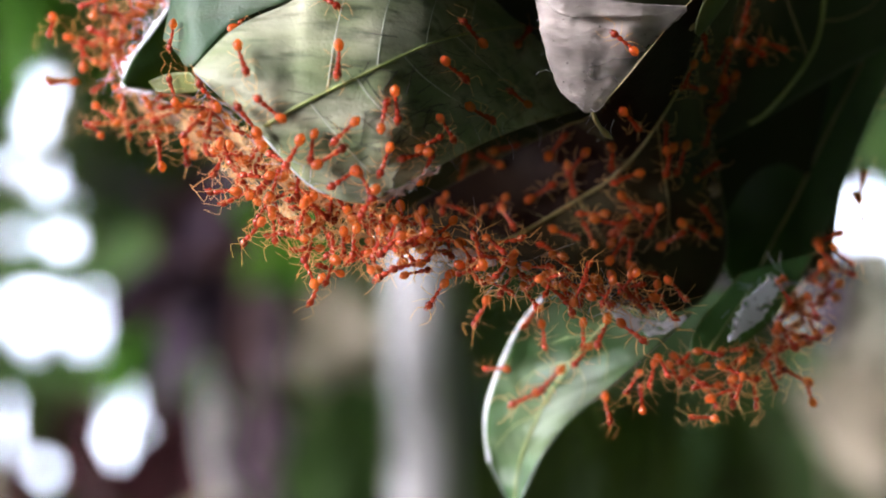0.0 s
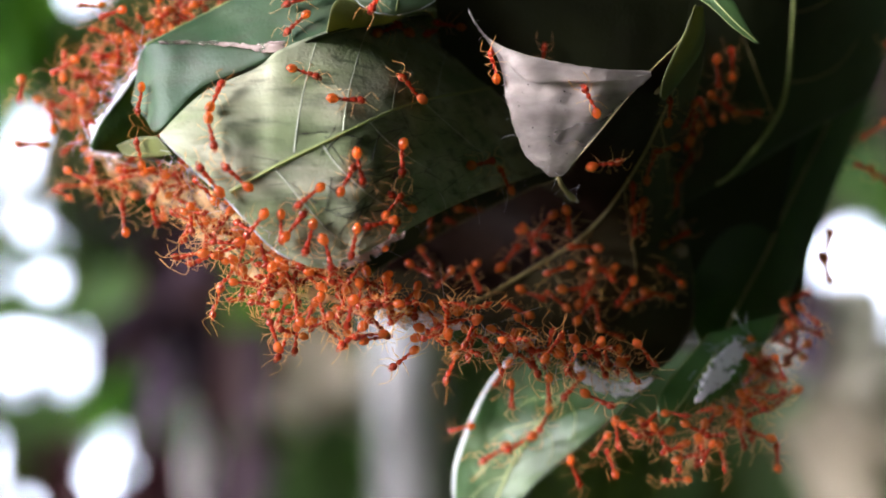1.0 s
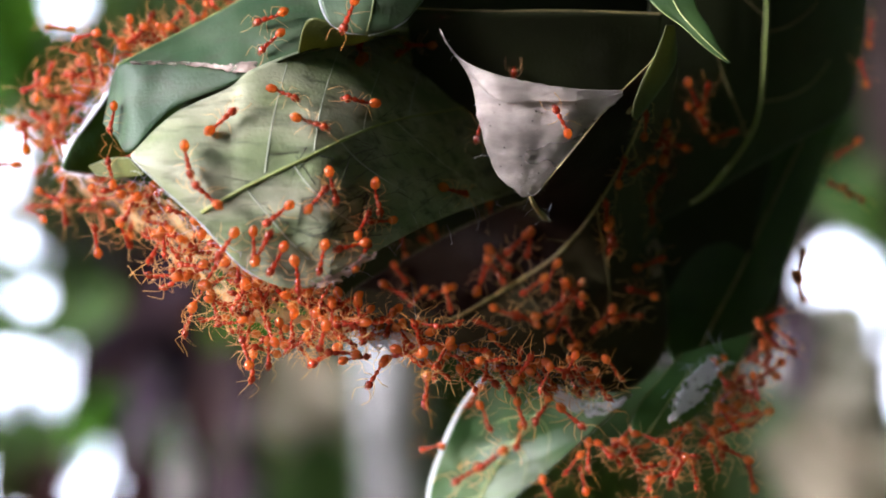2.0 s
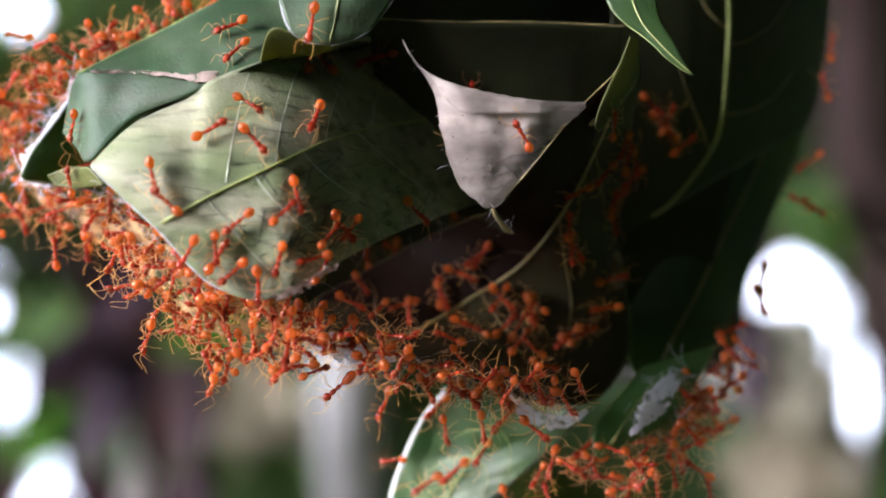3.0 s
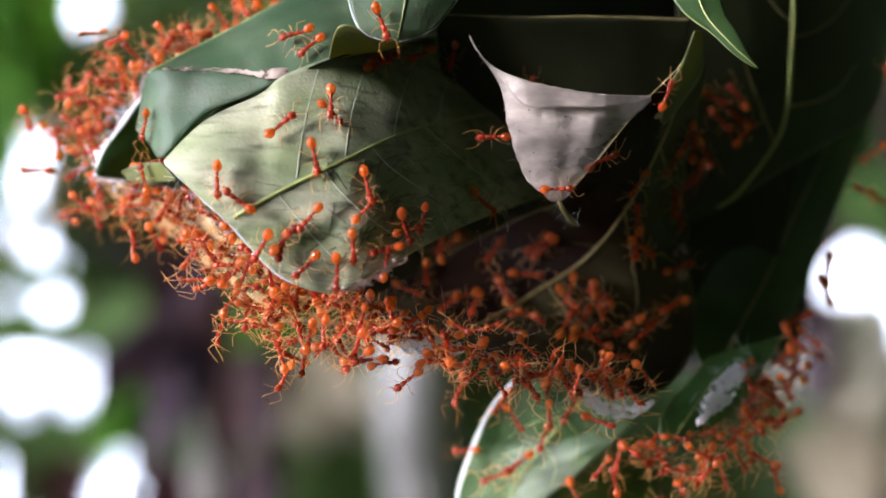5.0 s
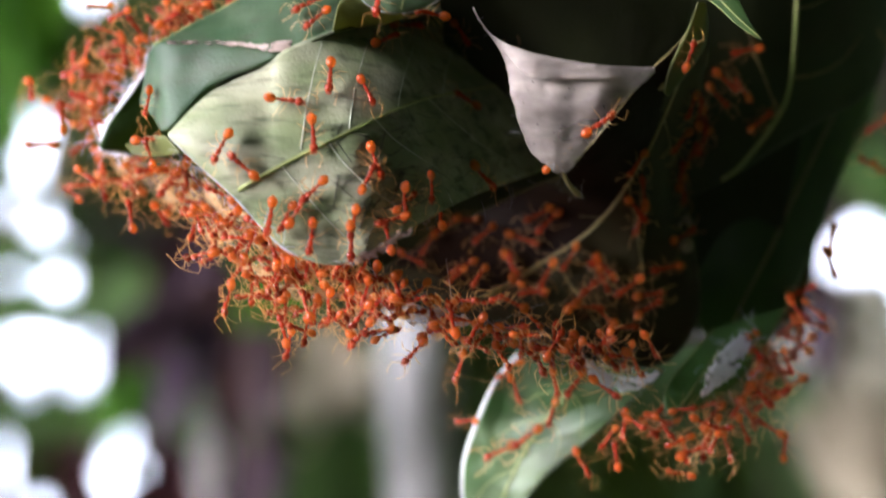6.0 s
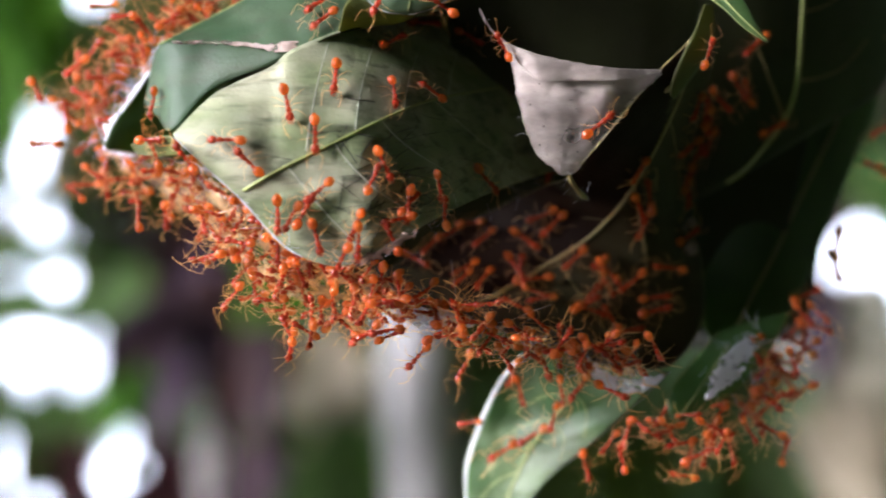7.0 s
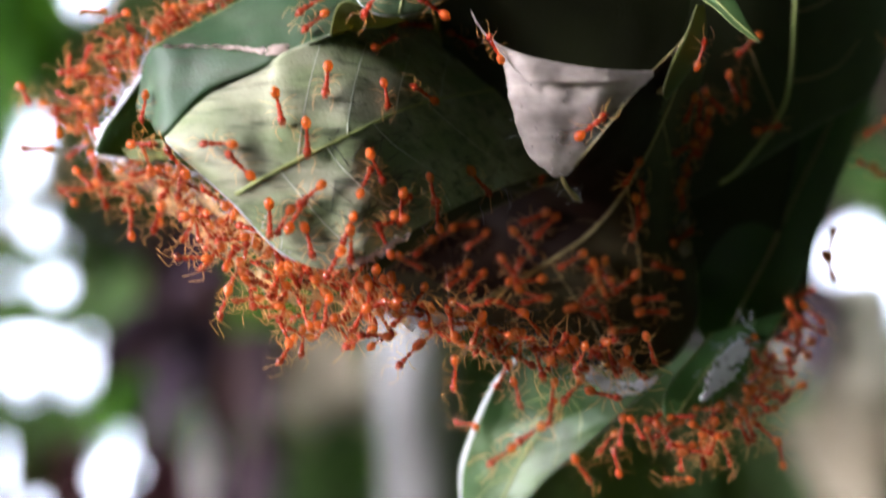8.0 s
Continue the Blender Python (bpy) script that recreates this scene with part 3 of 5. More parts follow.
under, under_tree = sheet("leaf", ((48.5, 58.0, 28.1), (41.4, 57.0, 4.8), (42.2, 54.0, -9.1), (43.1, 46.0, -16.9), (44.7, 40.0, -22.2)), ((87.9, 72.0, 38.7), (83.4, 70.0, 27.3), (78.1, 67.0, 14.4), (71.4, 62.0, 0.1), (65.9, 57.0, -11.5), (60.3, 50.0, -19.3), (53.5, 42.0, -22.3)),
    LEAF_DEEP, "dark green leaf folded under the nest", bulge=5, rim=LEAF_GREEN, rim_width=0.25, seed=8.8)
rib(under, under_tree, ((74.2, 22.7), (65.6, 6.8), (58.6, -6.6), (48.9, -21.8)), 0.6, 0.4, RIB_DRY)
fold, fold_tree = sheet("leaf", ((35.3, 22.0, -36.5), (34.8, 23.0, -32.9), (37.0, 26.0, -29.1), (41.3, 29.0, -24.6), (45.5, 33.0, -20.1)), ((35.9, 22.0, -36.8), (41.5, 24.0, -34.7), (48.8, 28.0, -30.6), (55.4, 33.0, -23.4), (60.3, 40.0, -16.6)),
    LEAF_GREEN, "small green folded leaf tip", bulge=1, n=40, m=18, rim=LEAF_YOUNG, rim_width=0.32, seed=3.4)
rib(fold, fold_tree, ((36.3, -36.2), (39.3, -32.7), (43.1, -27.8), (47.4, -22.5)), 0.4, 0.25, RIB)
sheet("silk_patch", ((41.5, 20.0, -32.4), (43.2, 22.0, -27.5), (46.1, 24.0, -23.6), (49.9, 27.0, -21.0)), ((42.5, 20.0, -32.0), (47.1, 23.0, -29.1), (50.3, 26.0, -25.7), (51.8, 28.0, -21.9)),
    SILK_BRIGHT, "white silk patch", ragged=0.8, bulge=0.8, wrinkle=0.6, n=30, m=16, thick=0.12, seed=6.1)

# lower leaf hanging behind
hang, hang_tree = sheet("leaf", ((7.2, 33.0, -24.2), (3.4, 37.0, -30.3), (-0.4, 41.0, -39.0), (-3.5, 43.0, -48.4), (-3.0, 44.0, -58.4), (1.6, 43.0, -67.5)), ((34.7, 22.0, -27.3), (27.7, 28.0, -35.0), (19.2, 32.0, -43.0), (12.8, 35.0, -48.8), (7.3, 38.0, -56.4), (2.1, 40.0, -67.4)),
    LEAF_GLOSS, "glossy green leaf with sunken veins and a pale curled edge", bulge=-1.5, wrinkle=1.8, n=96, m=48, rim=RIM, rim_width=0.16, seed=9.3, quilt=0.15)
rib(hang, hang_tree, ((21.6, -26.8), (14.8, -35.2), (8.3, -44.9), (3.4, -56.3), (1.8, -66.0)), 0.7, 0.4, RIB)
for line in (((17.4, -32.2), (11.5, -33.0), (6.1, -36.6)), ((13.2, -37.5), (7.2, -39.3), (1.8, -42.9)), ((9.6, -42.8), (4.0, -45.5), (-1.0, -49.8)), ((17.4, -32.2), (19.6, -35.6), (19.2, -40.7)), ((13.2, -37.5), (15.4, -41.4), (14.4, -46.0)), ((6.7, -48.3), (1.8, -50.7), (-1.8, -55.5))):
    rib(hang, hang_tree, line, 0.3, 0.15, RIB, "vein")
sheet("curled_edge", ((6.8, 34.0, -24.9), (2.7, 38.0, -30.4), (-1.3, 42.0, -39.1), (-4.1, 44.0, -48.5), (-3.6, 45.0, -58.6)), ((7.4, 32.0, -25.2), (3.2, 37.0, -30.4), (-0.7, 41.0, -39.0), (-3.3, 43.0, -48.4), (-2.9, 44.0, -58.4)),
    RIM, "pale upturned leaf edge", bulge=1, wrinkle=0.2, n=40, m=8, parent=hang)
sheet("silk_patch", ((18.9, 16.0, -24.2), (22.7, 18.0, -27.2), (28.1, 20.0, -28.7), (33.5, 21.0, -27.5)), ((18.5, 18.0, -26.2), (22.8, 20.0, -29.9), (28.3, 22.0, -31.2), (33.8, 22.0, -28.4)),
    SILK_BRIGHT, "white silk seam", ragged=1.0, bulge=1.5, wrinkle=0.5, n=24, m=10, thick=0.15, seed=1.9)

# upper left leaves
upper, upper_tree = sheet("leaf", ((-60.4, 12.0, 34.0), (-55.4, 13.0, 36.9), (-49.5, 15.0, 40.3), (-40.3, 17.0, 45.4), (-32.1, 19.0, 50.7), (-19.6, 22.0, 62.8)), ((-59.2, 12.0, 33.2), (-49.7, 9.0, 32.1), (-35.1, 4.0, 31.1), (-25.7, 4.0, 35.3), (-14.7, 8.0, 40.0), (-1.4, 10.0, 51.6)),
    LEAF_BLUE, "smooth blue-green leaf", bulge=1, wrinkle=1.1, rim=RIB, seed=2.9)
corner, corner_tree = sheet("leaf", ((-61.6, 13.0, 31.4), (-58.4, 8.0, 34.1), (-49.3, 6.0, 34.1), (-40.8, 3.0, 33.2), (-34.2, -1.0, 32.5)), ((-63.4, 15.0, 23.6), (-59.9, 9.0, 20.6), (-56.5, 4.0, 17.9), (-49.1, 3.0, 25.3), (-38.7, 1.0, 29.5), (-34.0, -1.0, 32.1)),
    LEAF_BLUE, "folded blue-green leaf end with a pale margin", bulge=1, wrinkle=0.7, n=44, m=24, seed=3.7)
sheet("silk_patch", ((-57.1, 7.0, 34.3), (-49.1, 5.0, 34.2), (-40.6, 1.0, 33.3), (-35.6, -3.0, 33.2), (-32.9, -4.0, 33.0)), ((-56.8, 7.0, 33.9), (-49.1, 5.0, 33.6), (-41.1, 1.0, 32.4), (-36.6, -3.0, 31.3), (-33.5, -4.0, 31.6)),
    SILK_DULL, "torn silk along the folded leaf", ragged=0.5, bulge=0.6, wrinkle=0.7, n=40, m=10, thick=0.12, seed=2.6)
sheet("leaf", ((-71.3, 16.0, 15.6), (-69.4, 17.0, 20.2), (-65.8, 19.0, 25.6), (-61.6, 22.0, 32.5)), ((-70.7, 16.0, 15.0), (-64.9, 20.0, 14.3), (-58.7, 24.0, 13.1), (-52.0, 26.0, 10.3)),
    LEAF_DEEP, "dark green leaf corner", bulge=2, n=30, m=18, rim=RIM, rim_width=0.3, seed=5.0)
sheet("silk_patch", ((-61.1, 21.0, 34.5), (-66.4, 24.0, 27.1), (-71.6, 25.0, 20.8), (-73.2, 26.0, 16.2), (-72.2, 26.0, 14.8)), ((-60.5, 20.0, 33.9), (-65.1, 22.0, 26.5), (-70.1, 23.0, 20.7), (-71.8, 24.0, 16.7), (-66.7, 21.0, 13.7)),
    SILK_BRIGHT, "bright white silk seam", ragged=1.5, bulge=1, wrinkle=0.5, n=36, m=10, thick=0.15, seed=4.6)
sheet("leaf", ((-66.0, 14.0, 15.7), (-62.0, 12.0, 17.1), (-57.2, 6.0, 17.0)), ((-64.9, 14.0, 14.0), (-60.4, 12.0, 13.4), (-54.1, 4.0, 13.7)),
    LEAF_OLIVE, "small yellow-green leaf scrap", bulge=1, n=16, m=8, seed=2.7)
sheet("silk_patch", ((39.2, 38.0, 0.1), (40.6, 38.0, 1.8), (42.3, 39.0, -0.4), (41.8, 39.0, -4.3)), ((39.5, 38.0, -3.2), (40.1, 38.0, -5.2), (41.3, 39.0, -5.7), (42.2, 39.0, -5.2)),
    SILK_DULL, "brown-stained silk tuft", ragged=1.2, bulge=1.5, wrinkle=1.0, n=16, m=8, thick=0.15, seed=5.3)
sheet("silk_patch", ((-22.7, -14.5, -5.7), (-20.0, -15.0, -4.3), (-17.2, -15.0, -2.8), (-11.9, -14.5, -0.1)), ((-22.3, -14.0, -6.8), (-19.6, -14.5, -5.5), (-16.5, -14.5, -3.7), (-11.5, -14.0, -0.5)),
    SILK_DULL, "frayed silk along the open slit", ragged=1.0, bulge=0.5, wrinkle=0.6, n=24, m=6, thick=0.12, seed=9.1)
skirt, skirt_tree = sheet("silk_veil", ((-73.3, 32.0, 15.0), (-62.9, 27.0, 11.7), (-50.6, 16.0, 8.3), (-35.7, 3.0, -4.1), (-26.2, -3.0, -7.0), (-18.4, 0.0, -7.9)), ((-71.9, 38.0, 11.7), (-60.8, 34.0, 4.5), (-48.5, 24.0, -4.2), (-37.9, 14.0, -12.4), (-25.0, 8.0, -13.7), (-15.5, 2.0, -13.8)),
    SILK_VEIL, "thin veil of stained silk under the leaf edge", ragged=2.5, bulge=2, wrinkle=1.4, n=60, m=20, thick=0.1, seed=6.6)
sheet("silk_patch", ((-71.8, 34.0, 13.5), (-63.4, 30.0, 11.4), (-53.3, 20.0, 8.6), (-44.9, 8.0, 4.2)), ((-71.2, 37.0, 12.3), (-63.5, 34.0, 7.6), (-53.6, 26.0, 3.1), (-44.9, 12.0, 1.7)),
    SILK_DULL, "thin stained silk under the leaf edge", ragged=1.6, bulge=1, wrinkle=0.6, n=30, m=12, thick=0.1, seed=7.2)
sheet("silk_patch", ((-16.9, -1.0, -11.9), (-13.3, -2.0, -13.0), (-8.3, -3.0, -14.3), (-2.4, -2.0, -15.8)), ((-16.3, 2.0, -14.5), (-13.0, 2.0, -17.2), (-7.9, 1.0, -17.8), (-1.9, 0.0, -17.4)),
    SILK_BRIGHT, "white silk along the lower seam", ragged=1.2, bulge=1, wrinkle=0.5, n=24, m=10, thick=0.12, seed=8.2)

sheet("silk_veil", ((-14.3, -3.0, -10.3), (-2.4, -3.0, -13.6), (9.7, 3.0, -17.9), (22.3, 11.0, -21.6), (28.9, 16.0, -22.9)), ((-14.5, 2.0, -15.0), (-2.4, 2.0, -18.2), (9.8, 8.0, -22.6), (22.6, 16.0, -27.1), (30.2, 20.0, -28.0)),
    SILK_THIN, "thin veil of stained silk on the lower seam", ragged=1.8, bulge=1, wrinkle=0.8, n=50, m=12, thick=0.1, seed=3.9)

# leaf ends that hang in from above
tongue, tongue_tree = sheet("leaf", ((-24.3, -2.0, 59.8), (-22.9, -5.0, 48.5), (-20.8, -7.0, 40.8), (-17.6, -7.0, 38.2), (-13.9, -7.0, 37.6)), ((2.6, 0.0, 60.2), (-1.2, -4.0, 48.6), (-5.5, -6.0, 41.6), (-8.7, -7.0, 38.9), (-13.3, -7.0, 37.5)),
    LEAF_BLUE, "rounded glossy leaf end", bulge=3, n=40, m=24, rim=RIM, rim_width=0.25, seed=2.4)
rib(tongue, tongue_tree, ((-11.0, 58.2), (-11.6, 49.0), (-12.6, 42.0), (-13.5, 38.1)), 0.6, 0.25, RIB)
sheet("leaf", ((-26.0, -1.0, 35.2), (-24.9, -4.0, 39.2), (-23.2, -6.0, 40.6), (-20.6, -6.0, 39.9), (-17.7, -5.0, 38.2)), ((-25.7, 1.0, 35.2), (-22.5, 2.0, 35.9), (-19.5, 2.0, 36.5), (-16.0, 2.0, 36.9), (-12.3, 2.0, 38.4)),
    LEAF_OLIVE, "small curled yellow-green leaf", bulge=2, n=30, m=14, seed=1.1)
spear, spear_tree = sheet("leaf", ((32.2, 6.0, 57.1), (36.1, 3.0, 45.3), (42.3, 1.0, 39.5), (46.6, 0.0, 35.3), (50.1, 0.0, 33.1)), ((43.9, 6.0, 57.1), (44.6, 3.0, 44.5), (46.8, 1.0, 39.5), (48.8, 0.0, 35.3), (50.5, 0.0, 33.1)),
    LEAF_DEEP, "fresh green pointed leaf tip", bulge=2, n=40, m=18, rim=RIB, rim_width=0.13, seed=9.9)
rib(spear, spear_tree, ((38.1, 55.8), (40.7, 44.4), (45.1, 38.1), (50.1, 33.3)), 0.5, 0.2, RIB)

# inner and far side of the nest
# added wall behind the seam, stops sunlight leaking in under the front leaf
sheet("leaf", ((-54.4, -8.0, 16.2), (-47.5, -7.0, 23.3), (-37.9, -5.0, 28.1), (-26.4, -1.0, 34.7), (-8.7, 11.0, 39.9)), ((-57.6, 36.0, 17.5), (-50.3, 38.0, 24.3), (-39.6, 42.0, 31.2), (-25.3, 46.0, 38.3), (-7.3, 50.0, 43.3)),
    LEAF_SHADED, "dark inner leaf", bulge=0, n=30, m=12, seed=3.1)
# added dark backing, closes the nest against see-through
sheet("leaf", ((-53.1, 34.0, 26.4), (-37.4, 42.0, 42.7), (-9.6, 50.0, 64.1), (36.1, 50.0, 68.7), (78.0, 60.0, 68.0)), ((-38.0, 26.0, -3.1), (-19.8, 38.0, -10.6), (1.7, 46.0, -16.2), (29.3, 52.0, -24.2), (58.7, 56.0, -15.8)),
    LEAF_SHADED, "dark inner leaf", bulge=2, seed=0.4)
# added hull out of view, stops light coming through from behind
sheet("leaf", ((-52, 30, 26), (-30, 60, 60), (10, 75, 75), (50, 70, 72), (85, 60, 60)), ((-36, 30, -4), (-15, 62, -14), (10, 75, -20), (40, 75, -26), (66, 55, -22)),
    LEAF_SHADED, "dark leaf on the far side", bulge=-22, seed=0.9)
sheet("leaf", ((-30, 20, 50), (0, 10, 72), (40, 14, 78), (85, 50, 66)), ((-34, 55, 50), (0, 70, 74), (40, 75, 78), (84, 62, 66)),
    LEAF_SHADED, "dark leaf over the top", bulge=0, seed=1.9)
bm = bmesh.new()
tube(bm, [Vector((0.02, 0.045, 0.06)), Vector((0.028, 0.045, 0.16)), Vector((0.02, 0.05, 0.32)), Vector((0.05, 0.05, 0.55)), Vector((0.10, 0.06, 0.80))], [0.0022, 0.0025, 0.003, 0.004, 0.006], 8)
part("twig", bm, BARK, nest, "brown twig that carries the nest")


# ---- the ants ----
def ant_leg(root, knee, foot, thick=0.05):
    """Thigh, shin and foot of one leg, in mm from its root on the thorax."""
    r, k, f = Vector(root), Vector(knee), Vector(foot)
    ankle = k.lerp(f, 0.62) + Vector((0, 0, 0.12))
    pts = [r, r.lerp(k, 0.5) + Vector((0, 0, 0.12)), k, k.lerp(ankle, 0.5), ankle, ankle.lerp(f, 0.6), f]
    bm = bmesh.new()
    tube(bm, [mm(p - r) for p in pts], [thick / 1000 * w for w in (0.9, 1.25, 0.85, 0.9, 0.6, 0.45, 0.35)], 5)
    return bm


def ant_body_meshes():
    """Meshes of the parts of an ant 8 mm long; x to its head, z away from what it stands on."""
    made = {}
    bm = bmesh.new()
    ball(bm, mm((2.5, 0, 1.75)), mm((0.84, 0.8, 0.62)), pose(0, 0, 0, 0, 12, 0), 14, 9)
    ball(bm, mm((2.2, 0, 1.85)), mm((0.5, 0.74, 0.5)), None, 10, 7)
    for s in (1, -1):
        tube(bm, [mm((3.1, 0.32 * s, 1.55)), mm((3.5, 0.3 * s, 1.45)), mm((3.75, 0.05 * s, 1.4))], [0.00018, 0.00014, 0.00004], 5)
    skin = len(bm.faces)
    for s in (1, -1):
        ball(bm, mm((2.55, 0.68 * s, 1.98)), mm((0.17, 0.12, 0.17)), None, 8, 6)
    for f in list(bm.faces)[skin:]:
        f.material_index = 1
    made["head"] = mesh_of("head", bm, ANT_BODY)
    made["head"].materials.append(ANT_EYE)
    bm = bmesh.new()
    line = ((2.0, 1.78, 0.24), (1.72, 1.8, 0.34), (1.4, 1.86, 0.52), (1.05, 1.88, 0.57), (0.7, 1.76, 0.44), (0.4, 1.62, 0.31), (0.1, 1.62, 0.34), (-0.25, 1.7, 0.48), (-0.6, 1.62, 0.42), (-0.88, 1.5, 0.22))
    tube(bm, [mm((x, 0, z)) for x, z, r in line], [r * 0.00088 for x, z, r in line], 10)
    made["thorax"] = mesh_of("thorax", bm, ANT_BODY)
    bm = bmesh.new()
    tube(bm, [mm((-0.75, 0, 1.5)), mm((-1.1, 0, 1.5)), mm((-1.3, 0, 1.62)), mm((-1.55, 0, 1.66)), mm((-1.85, 0, 1.75))], [0.00026, 0.00024, 0.00034, 0.00026, 0.00022], 7)
    made["petiole"] = mesh_of("petiole", bm, ANT_BODY)
    bm = bmesh.new()
    ball(bm, mm((-2.8, 0, 1.88)), mm((1.2, 0.9, 0.86)), pose(0, 0, 0, 0, 10, 0), 16, 11)
    for v in bm.verts:
        x = v.co.x * 1000
        if x < -3.3:
            w = (-3.3 - x) / 0.8
            v.co.y *= 1 - 0.35 * w
            v.co.z = v.co.z * (1 - 0.25 * w) + 0.0018 * 0.25 * w
        v.co += Vector((0, v.co.y, v.co.z - 0.00195)) * (0.035 * math.sin(x * 9))
    made["gaster"] = mesh_of("gaster", bm, ANT_GASTER)
    for s, side in ((1, "left"), (-1, "right")):
        bm = bmesh.new()
        tube(bm, [mm(p) for p in ((0, 0, 0), (0.5, 0.75 * s, 0.55), (0.95, 1.25 * s, 0.85), (1.7, 1.35 * s, 0.35), (2.5, 1.2 * s, -0.35), (3.1, 1.0 * s, -0.8))],
             [0.00006, 0.00005, 0.00005, 0.000045, 0.00006, 0.000045], 5)
        made["antenna_" + side] = mesh_of("antenna", bm, ANT_LEG)
        for place, root, knee, foot in (("front", (1.3, 0.3, 1.5), (2.3, 1.3, 2.5), (3.5, 2.1, 0.0)), ("middle", (0.5, 0.28, 1.4), (0.6, 1.65, 2.6), (0.3, 2.9, 0.0)), ("rear", (-0.2, 0.3, 1.35), (-1.2, 1.4, 2.6), (-3.1, 2.4, 0.0))):
            made[place + "_" + side] = mesh_of("leg", ant_leg([root[0], root[1] * s, root[2]], [knee[0], knee[1] * s, knee[2]], [foot[0], foot[1] * s, foot[2]]), ANT_LEG)
    return made


ANT = ant_body_meshes()
ROOTS = {"antenna_left": (3.0, 0.25, 1.95), "antenna_right": (3.0, -0.25, 1.95)}
for side, s in (("left", 1), ("right", -1)):
    ROOTS["front_" + side], ROOTS["middle_" + side], ROOTS["rear_" + side] = (1.3, 0.3 * s, 1.5), (0.5, 0.28 * s, 1.4), (-0.2, 0.3 * s, 1.35)
ANT_LABEL = "amber-orange weaver ant"


def make_ant(m, rng, label, group, reach=1.0):
    """One ant at the pose m; its legs and feelers are set a little differently each time."""
    ant = tagged(new("ant"), label, "ant", group)
    ant.matrix_basis = m
    for key, data in ANT.items():
        name = "antenna" if key.startswith("antenna") else "leg" if key in ROOTS else key
        p = new(name, data)
        p.parent = ant
        if key in ROOTS:
            p.matrix_basis = Matrix.Translation(mm(ROOTS[key])) @ pose(0, 0, 0, rng.uniform(-9, 9), rng.uniform(-12, 12), rng.uniform(-22, 22)) @ Matrix.Scale(reach, 4)
        if key == "gaster":
            lift = rng.uniform(-14, 10)
            p.matrix_basis = Matrix.Translation(mm((-1.8, 0, 1.75))) @ pose(0, 0, 0, 0, lift, rng.uniform(-14, 14)) @ Matrix.Translation(mm((1.8, 0, -1.75)))
    return ant


def add_to_swarm(bm, m, rng):
    """Joins one more ant, at the pose m, to the mesh of the furthest ones."""
    for key, data in ANT.items():
        at = m
        if key in ROOTS:
            at = m @ Matrix.Translation(mm(ROOTS[key])) @ pose(0, 0, 0, rng.uniform(-9, 9), rng.uniform(-12, 12), rng.uniform(-22, 22))
        kind = 1 if key == "gaster" else 2 if key in ROOTS else 0
        spots = [bm.verts.new(at @ v.co) for v in data.vertices]
        for f in data.polygons:
            bm.faces.new([spots[k] for k in f.vertices]).material_index = 3 if f.material_index else kind


def on_nest(x, z, heading, size=1.0, lift=0.0):
    """The pose of an ant on the outside of the nest at x, z in mm; heading in degrees, 0 to the right, 90 up."""
    best, o = None, Vector((x / 1000, -0.2, z / 1000))
    for tree, place in FRONT:
        p, n, _, d = tree.ray_cast(o, Vector((0, 1, 0)))
        if p is not None and (best is None or d < best[2]):
            best = (p, n, d)
    if best is None:
        p, n = Vector((x / 1000, 0.01, z / 1000)), Vector((0, -1, 0))
    else:
        p, n = best[0], best[1].normalized()
    if n.y > 0:
        n = -n
    n = (n + Vector((0, -0.5, 0))).normalized()
    a = radians(heading)
    way = Vector((math.cos(a), 0, math.sin(a)))
    way = (way - n * way.dot(n)).normalized()
    side_way = n.cross(way)
    m = Matrix((way, side_way, n)).transposed().to_4x4()
    m.translation = p + n * (0.0003 + lift / 1000)
    return nest.matrix_world @ m @ Matrix.Diagonal((size, size, size, 1))


def place_of(x, z):
    """What an ant at x, z stands on, in words."""
    best, o = (9.0, "the nest"), Vector((x / 1000, -0.2, z / 1000))
    for tree, place in FRONT:
        p, n, _, d = tree.ray_cast(o, Vector((0, 1, 0)))
        if p is not None and d < best[0]:
            best = (d, place)
    return best[1]


def in_air(p, heading, tilt, roll, size=1.0):
    """The pose of an ant that clings to the edge or to other ants; p in mm about the nest's middle."""
    m = Matrix.Translation(mm(p)) @ Euler((0, radians(-heading), 0)).to_matrix().to_4x4() @ pose(0, 0, 0, 90 + roll, 0, 0) @ pose(0, 0, 0, 0, tilt, 0)
    return nest.matrix_world @ m @ Matrix.Diagonal((size, size, size, 1)) @ Matrix.Translation(mm((0, 0, -1.6)))

# ants on the leaves and the silk: seconds, x and z of the thorax in mm, heading
strolls = []
rng = random.Random(5)


def stroll(*rows):
    strolls.append((rows, rng.uniform(0.82, 1.0)))


stroll((0, -19.6, 9.8, -85), (1, -20.1, 10.5, -79), (3.5, -19.2, 11.2, -77), (4.5, -19.3, 11.8, -80), (7, -17.9, 10.7, -66), (8, -17.9, 10.7, -66))
stroll((0, -29.2, 17.4, -95), (0.5, -25.7, 19.6, -45), (1, -22.3, 21.8, 4), (2.8, -25.4, 20.6, -45), (3.5, -27.2, 19.4, -60), (4.5, -27.4, 17.1, -75), (7, -29.3, 15.8, -90), (8, -29.3, 15.8, -90))
stroll((0, -46.7, 24.5, 90), (1, -44.1, 22.3, 75), (2.2, -37.0, 21.8, 39), (3.5, -33.1, 22.2, 33), (4.5, -33.7, 22.2, 48), (6, -33.6, 21.6, -7), (7, -34.0, 21.1, -78), (8, -34.0, 21.1, -78))
